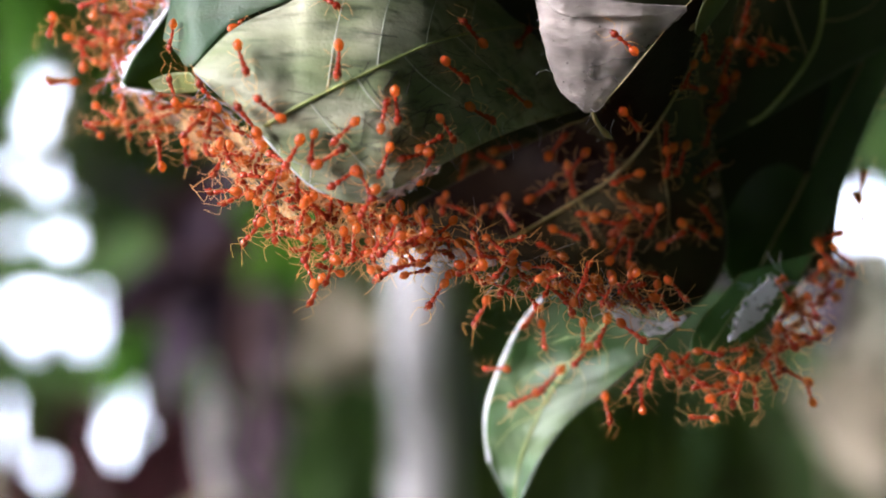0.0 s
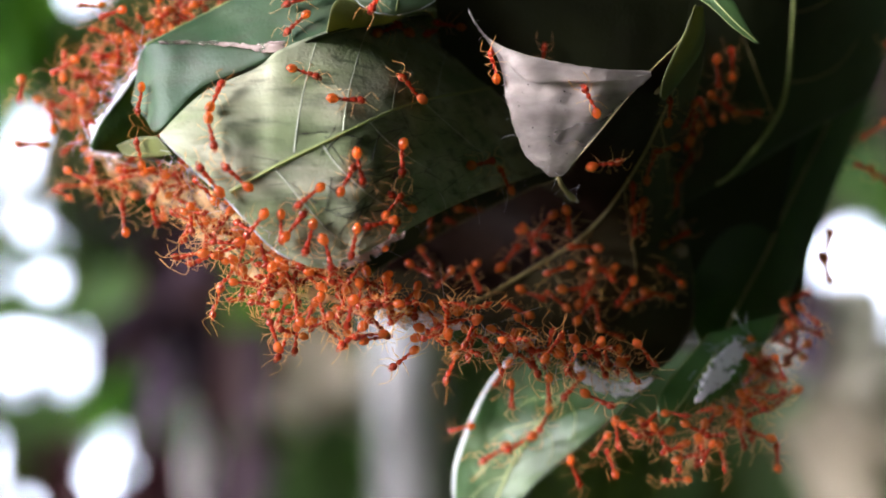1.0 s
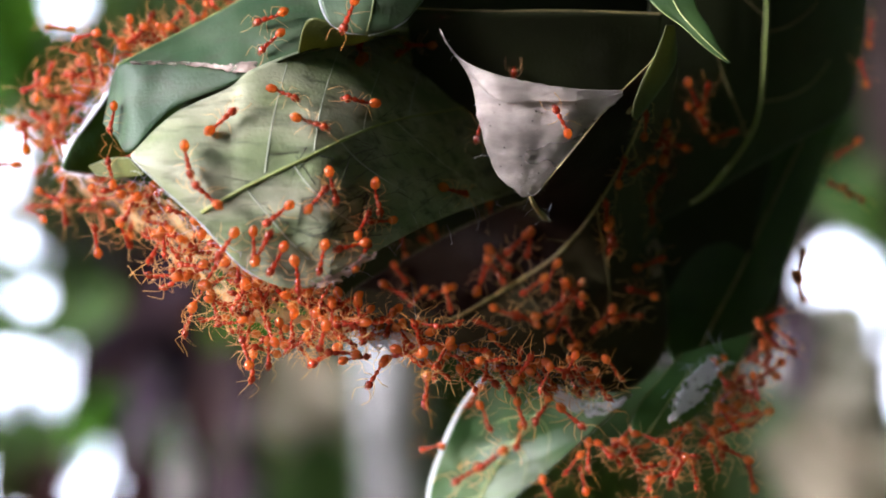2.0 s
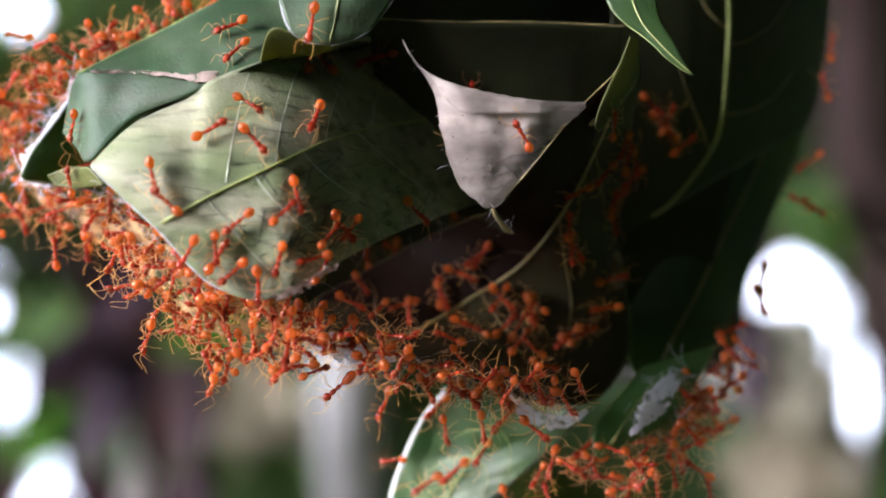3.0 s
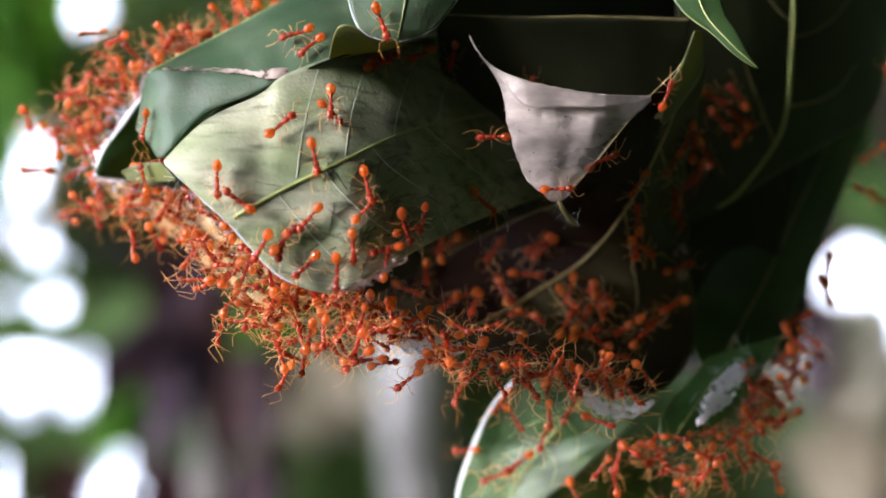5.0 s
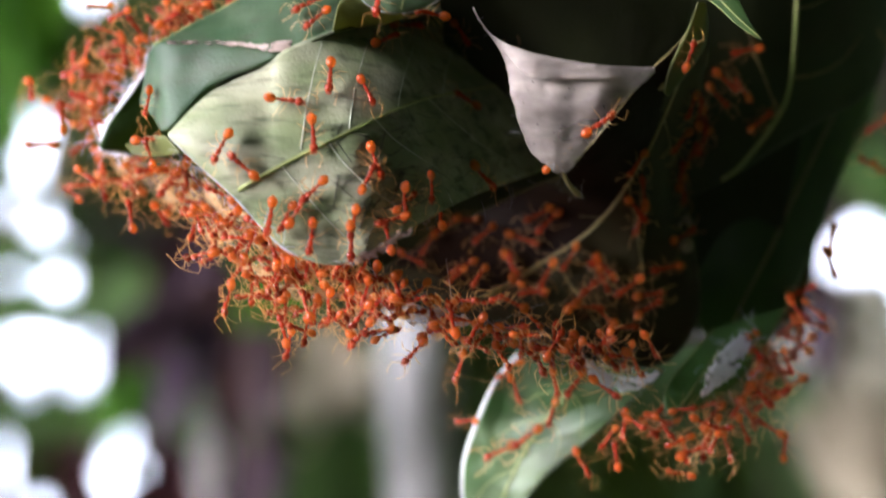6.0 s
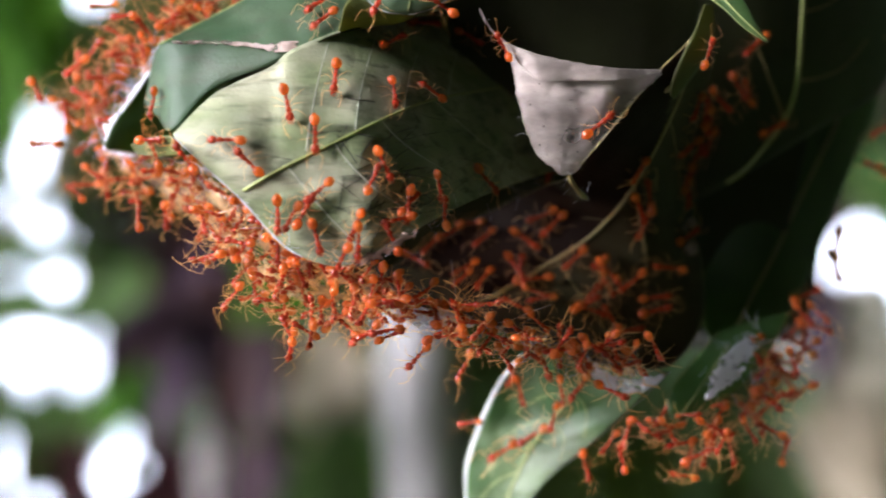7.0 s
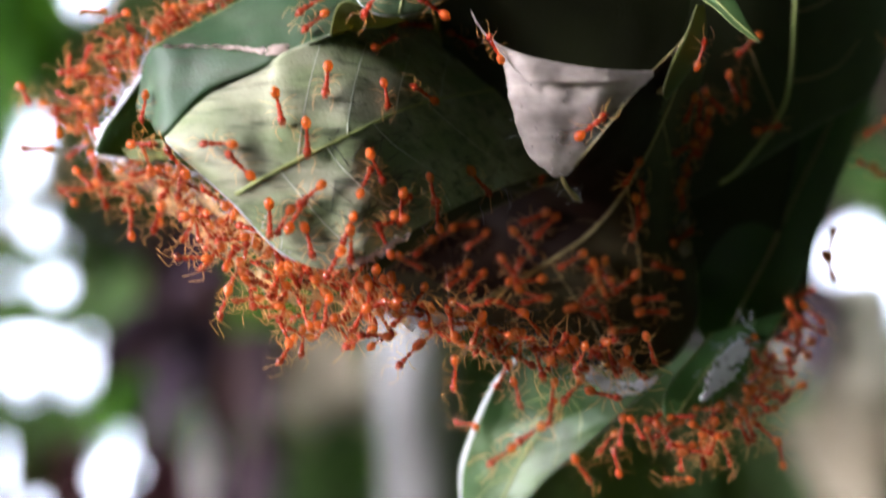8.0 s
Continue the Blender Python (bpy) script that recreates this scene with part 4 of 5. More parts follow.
stroll((0, -7.5, 23.6, 142), (1, -12.2, 24.6, 140), (2.2, -16.1, 25.5, 198), (3.5, -18.3, 23.9, 261), (4.5, -24.4, 25.7, 270), (7, -26.2, 25.6, 264), (8, -26.2, 25.6, 264))
stroll((0, -10.3, 16.0, -25), (1, -13.4, 12.2, -95), (2.2, -12.5, 8.2, -73), (3.5, -11.7, 4.7, -40), (4.5, -12.5, 4.5, -59), (7, -14.1, 3.9, -98), (8, -14.1, 3.9, -98))
stroll((0, -5.9, 8.7, -14), (1, 0.3, 11.8, 18), (2.2, 0.3, 10.0, -9), (3.5, 0.4, 8.4, -38), (4.5, 0.4, 9.3, -30), (7, -0.9, 8.5, -37), (8, -0.9, 8.5, -37))
stroll((0, -11.3, 6.0, -57), (0.5, -12.2, 5.3, -133), (1, -13.2, 4.7, -208), (2.2, -11.5, 5.0, -167), (3.5, -10.3, 5.7, -123), (4.5, -10.2, 5.8, -117), (7, -8.8, 6.9, -90), (8, -8.8, 6.9, -90))
stroll((0, -0.2, 4.2, 10), (1, -0.8, 4.0, -10), (2.2, -2.6, 1.8, -83), (3.5, -3.6, 1.3, -117), (4.5, -5.3, 1.8, -149), (7, -6.7, -1.6, -143), (8, -6.7, -1.6, -143))
stroll((0, -43.9, 8.5, 122), (1, -44.5, 9.4, 125), (3.5, -44.3, 6.7, 135), (4.5, -44.8, 6.2, 144), (7, -45.6, 6.7, 139), (8, -45.6, 6.7, 139))
stroll((0, -40.4, 9.7, 140), (1, -40.1, 9.3, 138), (3.5, -40.6, 10.5, 138), (4.5, -40.4, 9.5, 144), (7, -40.4, 11.9, 134), (8, -40.4, 11.9, 134))
stroll((0, -36.3, 2.3, -121), (1, -36.8, 1.6, -130), (3.5, -36.7, 2.1, -121), (4.5, -36.6, 1.9, -125), (7, -35.4, 2.5, -91), (8, -35.4, 2.5, -91))
stroll((0, -33.4, 3.1, -97), (1, -32.8, 0.8, -88), (3.5, -32.4, 2.5, -85), (4.5, -33.0, 1.8, -100), (7, -33.3, 2.2, -118), (8, -33.3, 2.2, -118))
stroll((0, -27.9, 5.6, -135), (1, -28.1, 5.8, -140), (3.5, -28.6, 6.7, -140), (4.5, -28.4, 6.3, -130), (7, -28.5, 6.5, -140), (8, -28.5, 6.5, -140))
stroll((0, -21.3, 0.9, -110), (1, -20.5, -2.0, -102), (3.5, -21.9, 1.2, -103), (4.5, -21.1, 1.7, -83), (7, -22.2, 0.7, -112), (8, -22.2, 0.7, -112))
stroll((0, -28.1, -2.1, -146), (1, -27.9, -1.1, -107), (3.5, -29.6, -1.6, -143), (4.5, -29.2, -1.6, -143), (7, -28.8, -1.3, -77), (8, -28.8, -1.3, -77))
stroll((0, -45.2, 17.4, -70), (1, -44.5, 16.4, -75), (3.5, -42.5, 13.6, -76), (4.5, -43.6, 12.9, -84), (6, -44.0, 13.9, -117), (7, -44.2, 14.9, -180), (8, -44.2, 14.9, -180))
stroll((0, 7.2, 35.6, 81), (1, 13.0, 33.0, 86), (3.5, 11.6, 31.7, 90), (4.5, 11.5, 31.6, 88), (6, 7.0, 31.9, 99), (7, 4.0, 32.7, 115), (8, 4.0, 32.7, 115))
stroll((0, 2.2, 24.2, 45), (1, 4.8, 29.3, 104), (1.4, 5.3, 26.5, 161), (1.8, 5.9, 23.8, 218), (2.2, 6.4, 21.1, 275), (3.5, 8.8, 19.6, 305), (4.5, 14.5, 12.1, 333), (5.8, 13.6, 12.8, 410), (7, 12.4, 9.6, 444), (8, 12.4, 9.6, 444))
stroll((0, 20.1, 21.9, 141), (1, 20.4, 22.9, 119), (3.5, 19.6, 22.0, 125), (4.5, 7.6, 20.4, 189), (5.8, -1.6, 23.2, 170), (7, -10.5, 24.3, 165), (8, -10.5, 24.3, 165))
stroll((0, 22.8, 10.0, -56), (1, 23.7, 13.3, -2), (3.5, 21.5, 16.9, 34), (4.5, 22.5, 16.7, 20), (7, 19.9, 18.9, 40), (8, 19.9, 18.9, 40))
stroll((0, 20.7, 3.1, -100), (1, 18.7, 2.4, -92), (3.5, 13.8, 1.3, -135), (4.5, 13.0, 2.0, -142), (7, 11.5, 2.9, -157), (8, 11.5, 2.9, -157))
stroll((0, 35.8, 23.1, 120), (1, 35.5, 22.9, 110), (3.5, 37.0, 26.8, 100), (4.5, 33.7, 28.8, 81), (7, 40.2, 32.6, 81), (8, 40.2, 32.6, 81))
stroll((0, 23.8, -7.5, -49), (1, 24.9, -7.8, -41), (3.5, 23.3, -9.8, -81), (4.5, 24.6, -7.8, -49), (7, 23.9, -8.6, -49), (8, 23.9, -8.6, -49))
stroll((0, 15.7, -13.2, 112), (1, 15.7, -14.1, 141), (3.5, 10.9, -13.2, 158), (4.5, 8.5, -12.2, 176), (7, 10.5, -14.3, 198), (8, 10.5, -14.3, 198))
stroll((0, 10.4, 4.7, 48), (1, 11.9, -0.5, -14), (2.2, 8.8, -5.2, -63), (3.5, 6.0, -8.0, -72), (7, 5.8, -8.2, -63), (8, 5.8, -8.2, -63))
stroll((0, -12.0, -8.0, -94), (1, -9.2, -6.4, -66), (3.5, -9.2, -5.2, -63), (7, -10.6, -4.1, -124), (8, -10.6, -4.1, -124))
stroll((0, 1.0, 12.4, 161), (1, 4.9, 9.0, 121), (1.4, 6.4, 8.4, 179), (1.8, 8.0, 7.8, 238), (2.2, 9.6, 7.2, 297), (3.5, 10.3, 7.8, 295), (4.5, 6.4, 2.8, 243), (7, -0.1, -2.6, 225), (8, -0.1, -2.6, 225))
stroll((0, -16.1, 36.6, 131), (1, -14.9, 36.9, 140), (2.2, -17.4, 36.1, 90), (3.5, -19.1, 35.6, 64), (4.5, -18.7, 34.2, 35), (7, -17.3, 33.1, 41), (8, -17.3, 33.1, 41))
stroll((0, -31.7, 27.9, -34), (1, -29.4, 26.7, -23), (3.5, -27.3, 26.4, -44), (4.5, -26.7, 25.1, -49), (5.8, -21.2, 23.2, -68), (7, -16.6, 23.3, -94), (8, -16.6, 23.3, -94))
stroll((0, 32.7, 17.8, -111), (0.33, 32.6, 15.9, -167), (0.67, 32.4, 14.1, -223), (1, 32.3, 12.3, -279), (2.2, 31.6, 15.4, -270), (2.85, 31.1, 14.0, -191), (3.5, 30.5, 12.7, -112), (4.5, 30.2, 14.1, -122), (7, 28.3, 11.4, -118), (8, 28.3, 11.4, -118))
stroll((0, 28.4, -10.2, -117), (3.5, 30.3, -14.9, -148), (4.5, 29.7, -14.9, -153), (7, 28.3, -10.6, -143), (8, 28.3, -10.6, -143))
stroll((0, 23.3, -1.1, -153), (1, 21.3, -2.9, -180), (1.83, 20.1, -4.7, -126), (2.67, 18.9, -6.5, -72), (3.5, 17.7, -8.3, -18), (4.5, 18.9, -9.1, -27), (5.75, 14.1, -9.8, -96), (7, 9.3, -10.5, -166), (8, 9.3, -10.5, -166))
stroll((0, -1.6, -8.2, -117), (3.5, -1.1, -9.3, -153), (7, -4.1, -8.6, -135), (8, -4.1, -8.6, -135))
stroll((0, 41.0, 20.6, 99), (3.5, 41.0, 20.6, 99), (7, 41.4, 23.0, 112), (8, 41.4, 23.0, 112))
stroll((0, 47.9, 23.9, -27), (3.5, 49.3, 27.4, -45), (7, 46.3, 25.4, -45), (8, 46.3, 25.4, -45))
stroll((0, -31.3, 40.2, -163), (3.5, -32.3, 41.7, -153), (4.5, -32.7, 39.5, -166), (7, -30.1, 40.4, -135), (8, -30.1, 40.4, -135))
stroll((0, -32.1, 36.4, -135), (3.5, -30.4, 37.3, -131), (7, -29.1, 37.4, -135), (8, -29.1, 37.4, -135))
stroll((0, -16.3, 40.4, -117), (3.5, -16.4, 40.9, -90), (4.5, -15.8, 40.6, -63), (7, -17.8, 40.2, -121), (8, -17.8, 40.2, -121))
stroll((0, -7.7, 36.6, -148), (3.5, -8.7, 37.1, -139), (4.5, -11.3, 36.0, -138), (7, -8.1, 39.3, -214), (8, -8.1, 39.3, -214))
stroll((0, -16.1, 35.5, -14), (1.75, -16.4, 35.7, 65), (3.5, -16.7, 35.8, 143), (4, -17.2, 35.3, 94), (4.5, -17.7, 34.8, 45), (7, -12.1, 37.7, 14), (8, -12.1, 37.7, 14))
stroll((0, -18.8, -9.4, -81), (3.5, -18.8, -9.8, -79), (7, -19.0, -9.3, -101), (8, -19.0, -9.3, -101))
stroll((0, -7.2, -14.2, -63), (3.5, -7.2, -14.2, -63), (7, -8.8, -13.8, -79), (8, -8.8, -13.8, -79))
stroll((0, 29.5, 6.2, 98), (3.5, 29.9, 7.3, 102), (7, 30.7, 7.0, 107), (8, 30.7, 7.0, 107))
stroll((0, -4.3, 39.0, 163), (3.5, -5.1, 38.7, 207), (5.25, -3.9, 37.8, 266), (7, -2.7, 36.9, 326), (8, -2.7, 36.9, 326))
stroll((0, 40.8, 13.4, 63), (3.5, 41.1, 12.8, 50), (7, 40.6, 14.4, 58), (8, 40.6, 14.4, 58))
stroll((0, 40.2, 22.6, -104), (3.5, 40.0, 22.6, -99), (7, 39.5, 23.6, -99), (8, 39.5, 23.6, -99))
stroll((0, 45.8, 27.0, 68), (1.17, 45.2, 23.3, 127), (2.33, 44.5, 19.5, 185), (3.5, 43.9, 15.8, 243), (7, 44.4, 17.2, 248), (8, 44.4, 17.2, 248))
stroll((0, 50.4, 36.4, 117), (3.5, 50.8, 28.0, 68), (5.25, 51.8, 32.2, 147), (7, 52.9, 36.4, 225), (8, 52.9, 36.4, 225))
stroll((0, -5.6, -10.2, -117), (3.5, -5.9, -10.2, -122), (7, -4.6, -10.6, -124), (8, -4.6, -10.6, -124))
stroll((0, 20.8, -16.2, 56), (3.5, 21.0, -15.7, 53), (7, 20.3, -16.5, -18), (8, 20.3, -16.5, -18))
stroll((0, 24.3, -6.7, 153), (3.5, 24.3, -8.2, 143), (7, 23.3, -8.7, 153), (8, 23.3, -8.7, 153))
stroll((0, -14.7, -0.6, 63), (3.5, -15.2, -1.2, 56), (7, -16.6, -1.6, 117), (8, -16.6, -1.6, 117))
stroll((0, -23.6, -6.2, -117), (3.5, -23.8, -6.6, -117), (7, -24.6, -5.2, -117), (8, -24.6, -5.2, -117))
stroll((0, -16.7, 1.5, -166), (3.5, -16.5, 0.5, -167), (7, -15.7, 1.5, -166), (8, -15.7, 1.5, -166))
stroll((0, 25.9, -20.5, -14), (3.5, 25.5, -20.5, -11), (7, 27.5, -20.3, 11), (8, 27.5, -20.3, 11))
stroll((0, 7.9, -16.7, 146), (3.5, 6.9, -15.3, 162), (7, 5.3, -15.7, 153), (8, 5.3, -15.7, 153))
stroll((0, 39.3, -0.7, 34), (3.5, 39.9, -3.3, 14), (7, 38.9, -1.7, 27), (8, 38.9, -1.7, 27))
stroll((0, -59.8, 23.5, -108), (3.5, -59.3, 24.2, -107), (7, -59.8, 23.0, -108), (8, -59.8, 23.0, -108))
stroll((0, -60.8, 17.2, 13), (3.5, -61.3, 17.9, 13), (7, -60.3, 16.9, 6), (8, -60.3, 16.9, 6))
stroll((0, -60.2, 14.4, 97), (3.5, -60.5, 14.9, 93), (7, -59.9, 14.5, 102), (8, -59.9, 14.5, 102))
stroll((0, -50.3, 12.8, 117), (1.17, -50.4, 12.2, 175), (2.33, -50.4, 11.7, 234), (3.5, -50.5, 11.1, 293), (4.67, -50.6, 11.8, 234), (5.83, -50.7, 12.6, 175), (7, -50.8, 13.3, 117), (8, -50.8, 13.3, 117))
stroll((0, -23.9, -3.3, -63), (2.2, -25.0, -4.0, -87), (4.5, -24.2, -3.3, -92), (6.5, -21.6, -2.2, -92), (8, -21.6, -2.2, -92))
stroll((0, -14.2, 3.7, 26), (2.2, -14.8, 4.5, 58), (4.5, -12.1, 4.1, 10), (6.5, -13.9, 4.3, 42), (8, -13.9, 4.3, 42))
stroll((0, -30.0, 1.8, 32), (2.2, -31.0, 0.9, 61), (4.5, -33.0, 2.8, 43), (6.5, -30.7, 3.4, 59), (8, -30.7, 3.4, 59))
stroll((0, -8.8, -0.0, 78), (2.2, -9.2, 0.9, 101), (4.5, -7.3, 1.1, 88), (6.5, -8.1, 2.7, 87), (8, -8.1, 2.7, 87))
stroll((0, -10.3, -8.6, -36), (2.2, -10.2, -9.1, -44), (4.5, -13.2, -8.5, -40), (6.5, -13.3, -7.3, -46), (8, -13.3, -7.3, -46))
stroll((0, -2.9, 1.2, 153), (2.2, -3.4, 1.3, 155), (4.5, -2.3, 3.4, 132), (6.5, -2.9, 0.5, 184), (8, -2.9, 0.5, 184))
stroll((0, -10.2, -13.2, -82), (2.2, -9.6, -12.4, -108), (4.5, -8.8, -12.2, -65), (6.5, -8.6, -14.0, -94), (8, -8.6, -14.0, -94))
stroll((0, -21.4, 8.4, 77), (2.2, -22.0, 9.0, 47), (4.5, -19.3, 7.3, 40), (6.5, -19.6, 8.5, 64), (8, -19.6, 8.5, 64))
stroll((0, 14.0, 1.4, -129), (3.5, 13.7, 1.6, -138), (7, 13.6, 1.1, -135), (8, 13.6, 1.1, -135))
stroll((0, 25.3, -7.0, 159), (1.75, 24.6, -8.2, 223), (3.5, 23.8, -9.4, 287), (7, 23.6, -10.9, 293), (8, 23.6, -10.9, 293))
stroll((0, 31.6, -13.7, 30), (3.5, 31.5, -13.6, 15), (7, 32.7, -13.6, 6), (8, 32.7, -13.6, 6))
stroll((0, 21.6, -12.3, 56), (3.5, 20.8, -12.5, 59), (7, 19.9, -13.6, 45), (8, 19.9, -13.6, 45))
stroll((0, 30.3, 2.0, -96), (3.5, 30.3, 3.0, -75), (7, 30.2, 1.5, -108), (8, 30.2, 1.5, -108))
stroll((0, 10.9, -13.3, -21), (3.5, 10.7, -12.8, -24), (7, 9.5, -13.1, -22), (8, 9.5, -13.1, -22))
stroll((0, -0.0, -10.5, -72), (3.5, -0.2, -10.5, -96), (7, -0.6, -10.7, -117), (8, -0.6, -10.7, -117))
stroll((0, 38.2, 7.5, -108), (3.5, 39.0, 8.0, -72), (7, 38.9, 7.0, -84), (8, 38.9, 7.0, -84))
for x, z, heading in ((48.0, 30.1, -60), (50.2, 25.3, 110), (54.5, 22.4, 20), (43.7, 19.2, -100), (36.2, 16.0, 200), (39.4, 11.4, 60), (30.9, 3.1, -70), (34.1, -14.0, 10), (23.5, -17.3, 120), (16.9, -7.6, -140), (19.1, -13.0, 30), (10.5, -2.3, -40), (37.3, -8.7, 170), (22.3, -9.8, -95), (6.6, -6.9, 75)):
    a, b = rng.uniform(-2.5, 2.5), rng.uniform(-2.5, 2.5)
    stroll((0, x - a, z - b, heading - 40), (2.2, x, z + 0.5, heading), (4.5, x + b, z + a, heading + 35), (6.5, x + a, z + b, heading + 10), (8, x + a + 0.8, z + b, heading - 10))
walkers = []
for rows, size in strolls:
    t, x, z, heading = rows[0]
    walkers.append(make_ant(on_nest(x, z, heading, size), rng, ANT_LABEL + " on " + place_of(x, z), "ants on the nest"))

# ants crowded along the edges: curve, spread, count, way they mostly point, group label
CROWDS = (
    (((-61.9, 24.0, 37.7), (-52.0, 26.0, 42.6), (-41.5, 28.0, 47.3), (-33.0, 30.0, 52.8)), 2.4, 4, 34, 60, "crowded on the upper leaf edge"),
    (((-62.5, 28.0, 35.5), (-70.7, 34.0, 30.3), (-76.9, 38.0, 25.1), (-79.1, 38.0, 19.8)), 4.2, 6, 50, 200, "crowded on the outer leaf corner"),
    (((-77.8, 34.0, 14.2), (-66.3, 28.0, 10.4), (-54.2, 19.0, 4.9), (-46.0, 8.0, 0.9)), 3.6, 5, 44, 250, "clinging below the leaf edge"),
    (((-45.6, 5.0, 0.1), (-38.7, 2.0, -6.4), (-30.3, -2.0, -10.4), (-22.1, -5.0, -11.7), (-16.7, -5.0, -13.2)), 4.0, 4, 84, 265, "crowded on the lower leaf seam"),
    (((-18.2, -4.0, -12.8), (-8.3, -5.0, -16.2), (1.6, -3.0, -19.0), (11.7, 2.0, -21.5), (28.3, 9.0, -24.5)), 2.2, 3, 50, 280, "crowded on the lower silk seam"),
    (((31.8, 20.0, -34.8), (36.8, 22.0, -38.7), (44.7, 26.0, -38.6), (52.8, 30.0, -34.6), (58.2, 36.0, -27.5), (63.4, 42.0, -17.8)), 3.6, 5, 52, 290, "hanging from the folded leaf tip"),
)
CHAINS = (((71.7, 50.0, -3.3), 80), ((71.5, 50.0, -7.7), 285), ((78.9, 48.0, 12.0), 150), ((81.4, 48.0, 10.9), 330), ((80.9, 50.0, 20.1), 200), ((84.1, 50.0, 35.5), 110), ((85.2, 50.0, 43.5), 80), ((64.3, 44.0, -13.4), 20),
          ((-2.6, 30.0, -37.9), 200), ((4.9, 26.0, -27.8), 240), ((-4.1, 20.0, -26.3), 250), ((7.0, 22.0, -31.3), 280), ((-34.4, 0.0, -20.9), 250), ((-45.7, 2.0, -12.5), 245), ((-31.2, -3.0, -18.8), 260), ((-12.3, -4.0, -22.2), 230),
          ((3.5, 32.0, -43.8), 215), ((8.5, 30.0, -40.3), 205), ((13.3, 24.0, -35.5), 250), ((13.8, 18.0, -30.2), 265), ((17.5, 18.0, -29.8), 240), ((27.0, 22.0, -38.6), 260), ((23.8, 24.0, -40.5), 230), ((19.1, 28.0, -45.8), 280), ((25.8, 24.0, -43.7), 100))
thick = []
for curve, spread, deep, count, main, what in CROWDS:
    for k in range(count):
        p = spline(curve, (k + rng.random()) / count)
        p += Vector((rng.gauss(0, spread), rng.gauss(0, deep * 0.6), rng.gauss(0, spread)))
        thick.append((p, rng.gauss(main, 70), rng.gauss(0, 22), rng.uniform(-70, 70), what))
for p, heading in CHAINS:
    thick.append((Vector(p), heading, rng.gauss(0, 10), rng.uniform(-60, 60), "hanging in the air from its nest mates"))
order = sorted(range(len(thick)), key=lambda i: thick[i][0].y)
crowd, swarm = [], bmesh.new()
for rank, i in enumerate(order):
    p, heading, tilt, roll, what = thick[i]
    m = in_air(p, heading, tilt, roll, rng.uniform(0.78, 1.0))
    if rank >= 290:
        add_to_swarm(swarm, m, rng)
        continue
    crowd.append(make_ant(m, rng, ANT_LABEL + " " + what, "ants on the nest", rng.uniform(1.0, 1.32)))

swarm_data = mesh_of("ant_swarm", swarm, ANT_BODY)
for material in (ANT_GASTER, ANT_LEG, ANT_EYE):
    swarm_data.materials.append(material)
tagged(new("ant_swarm", swarm_data), "distant crowd of amber-orange weaver ants on the nest edge", "ants", kind="stuff")


# ---- surroundings ----
bm = bmesh.new()
bmesh.ops.create_circle(bm, cap_ends=True, radius=400, segments=64)
ground = new("ground", mesh_of("ground", bm, SOIL))
tagged(ground, "bare brown soil under the trees", "ground", kind="structure")

# bright overcast sky beyond the trees
m, t, p, out = nodes_of("white_sky")
glow = t.nodes.new("ShaderNodeEmission")
glow.inputs["Color"].default_value, glow.inputs["Strength"].default_value = (0.88, 0.94, 1.0, 1), 3.0
t.links.new(glow.outputs[0], out.inputs[0])
bm = bmesh.new()
for k in range(13):
    a = radians(-36 + 6 * k)
    low_v, high_v = (bm.verts.new((120 * math.sin(a), 120 * math.cos(a), z)) for z in (0, 90))
    if k:
        bm.faces.new((before[0], low_v, high_v, before[1]))
    before = (low_v, high_v)
tagged(new("backdrop", mesh_of("backdrop", bm, m)), "bright white overcast sky", "sky", kind="structure")

# open gaps between the leaves: way to the side and up from the viewpoint, half width and height
GAPS = ((-0.1982, 0.1162, 0.0031, 0.0096), (-0.2251, 0.0427, 0.0011, 0.0141), (-0.2262, 0.0031, 0.0051, 0.0090), (-0.2364, -0.0040, 0.0074, 0.0187), (-0.2118, -0.0283, 0.0037, 0.0037), (-0.1985, -0.0529, 0.0040, 0.0037), (-0.2042, -0.0766, 0.0062, 0.0040), (-0.2302, -0.0631, 0.0102, 0.0074), (-0.2449, -0.1157, 0.0023, 0.0198), (-0.1793, -0.1077, 0.0034, 0.0057), (-0.1861, -0.1270, 0.0034, 0.0096), (-0.2217, -0.1453, 0.0025, 0.0040), (-0.2064, 0.0116, 0.0017, 0.0034), (0.1770, -0.0122, 0.0096, 0.0107), (0.1957, -0.0167, 0.0068, 0.0074), (0.2115, -0.0294, 0.0040, 0.0074), (0.2245, -0.0704, 0.0034, 0.0226), (0.1929, 0.0563, 0.0014, 0.0062))


GAP_AT, GAP_SIZE = np.array([g[:2] for g in GAPS]), np.array([g[2:] for g in GAPS])
TO_VIEW = np.array(BASE.inverted())


def in_gap(points):
    """Whether any of the points (an array of x, y, z) lies in an open gap."""
    q = points @ TO_VIEW[:3, :3].T + TO_VIEW[:3, 3]
    q = q[q[:, 1] > 0.5]
    way = q[:, [0, 2]] / q[:, 1:2]
    return bool((((way[:, None] - GAP_AT) / GAP_SIZE) ** 2).sum(2).min(initial=9.0) < 1)


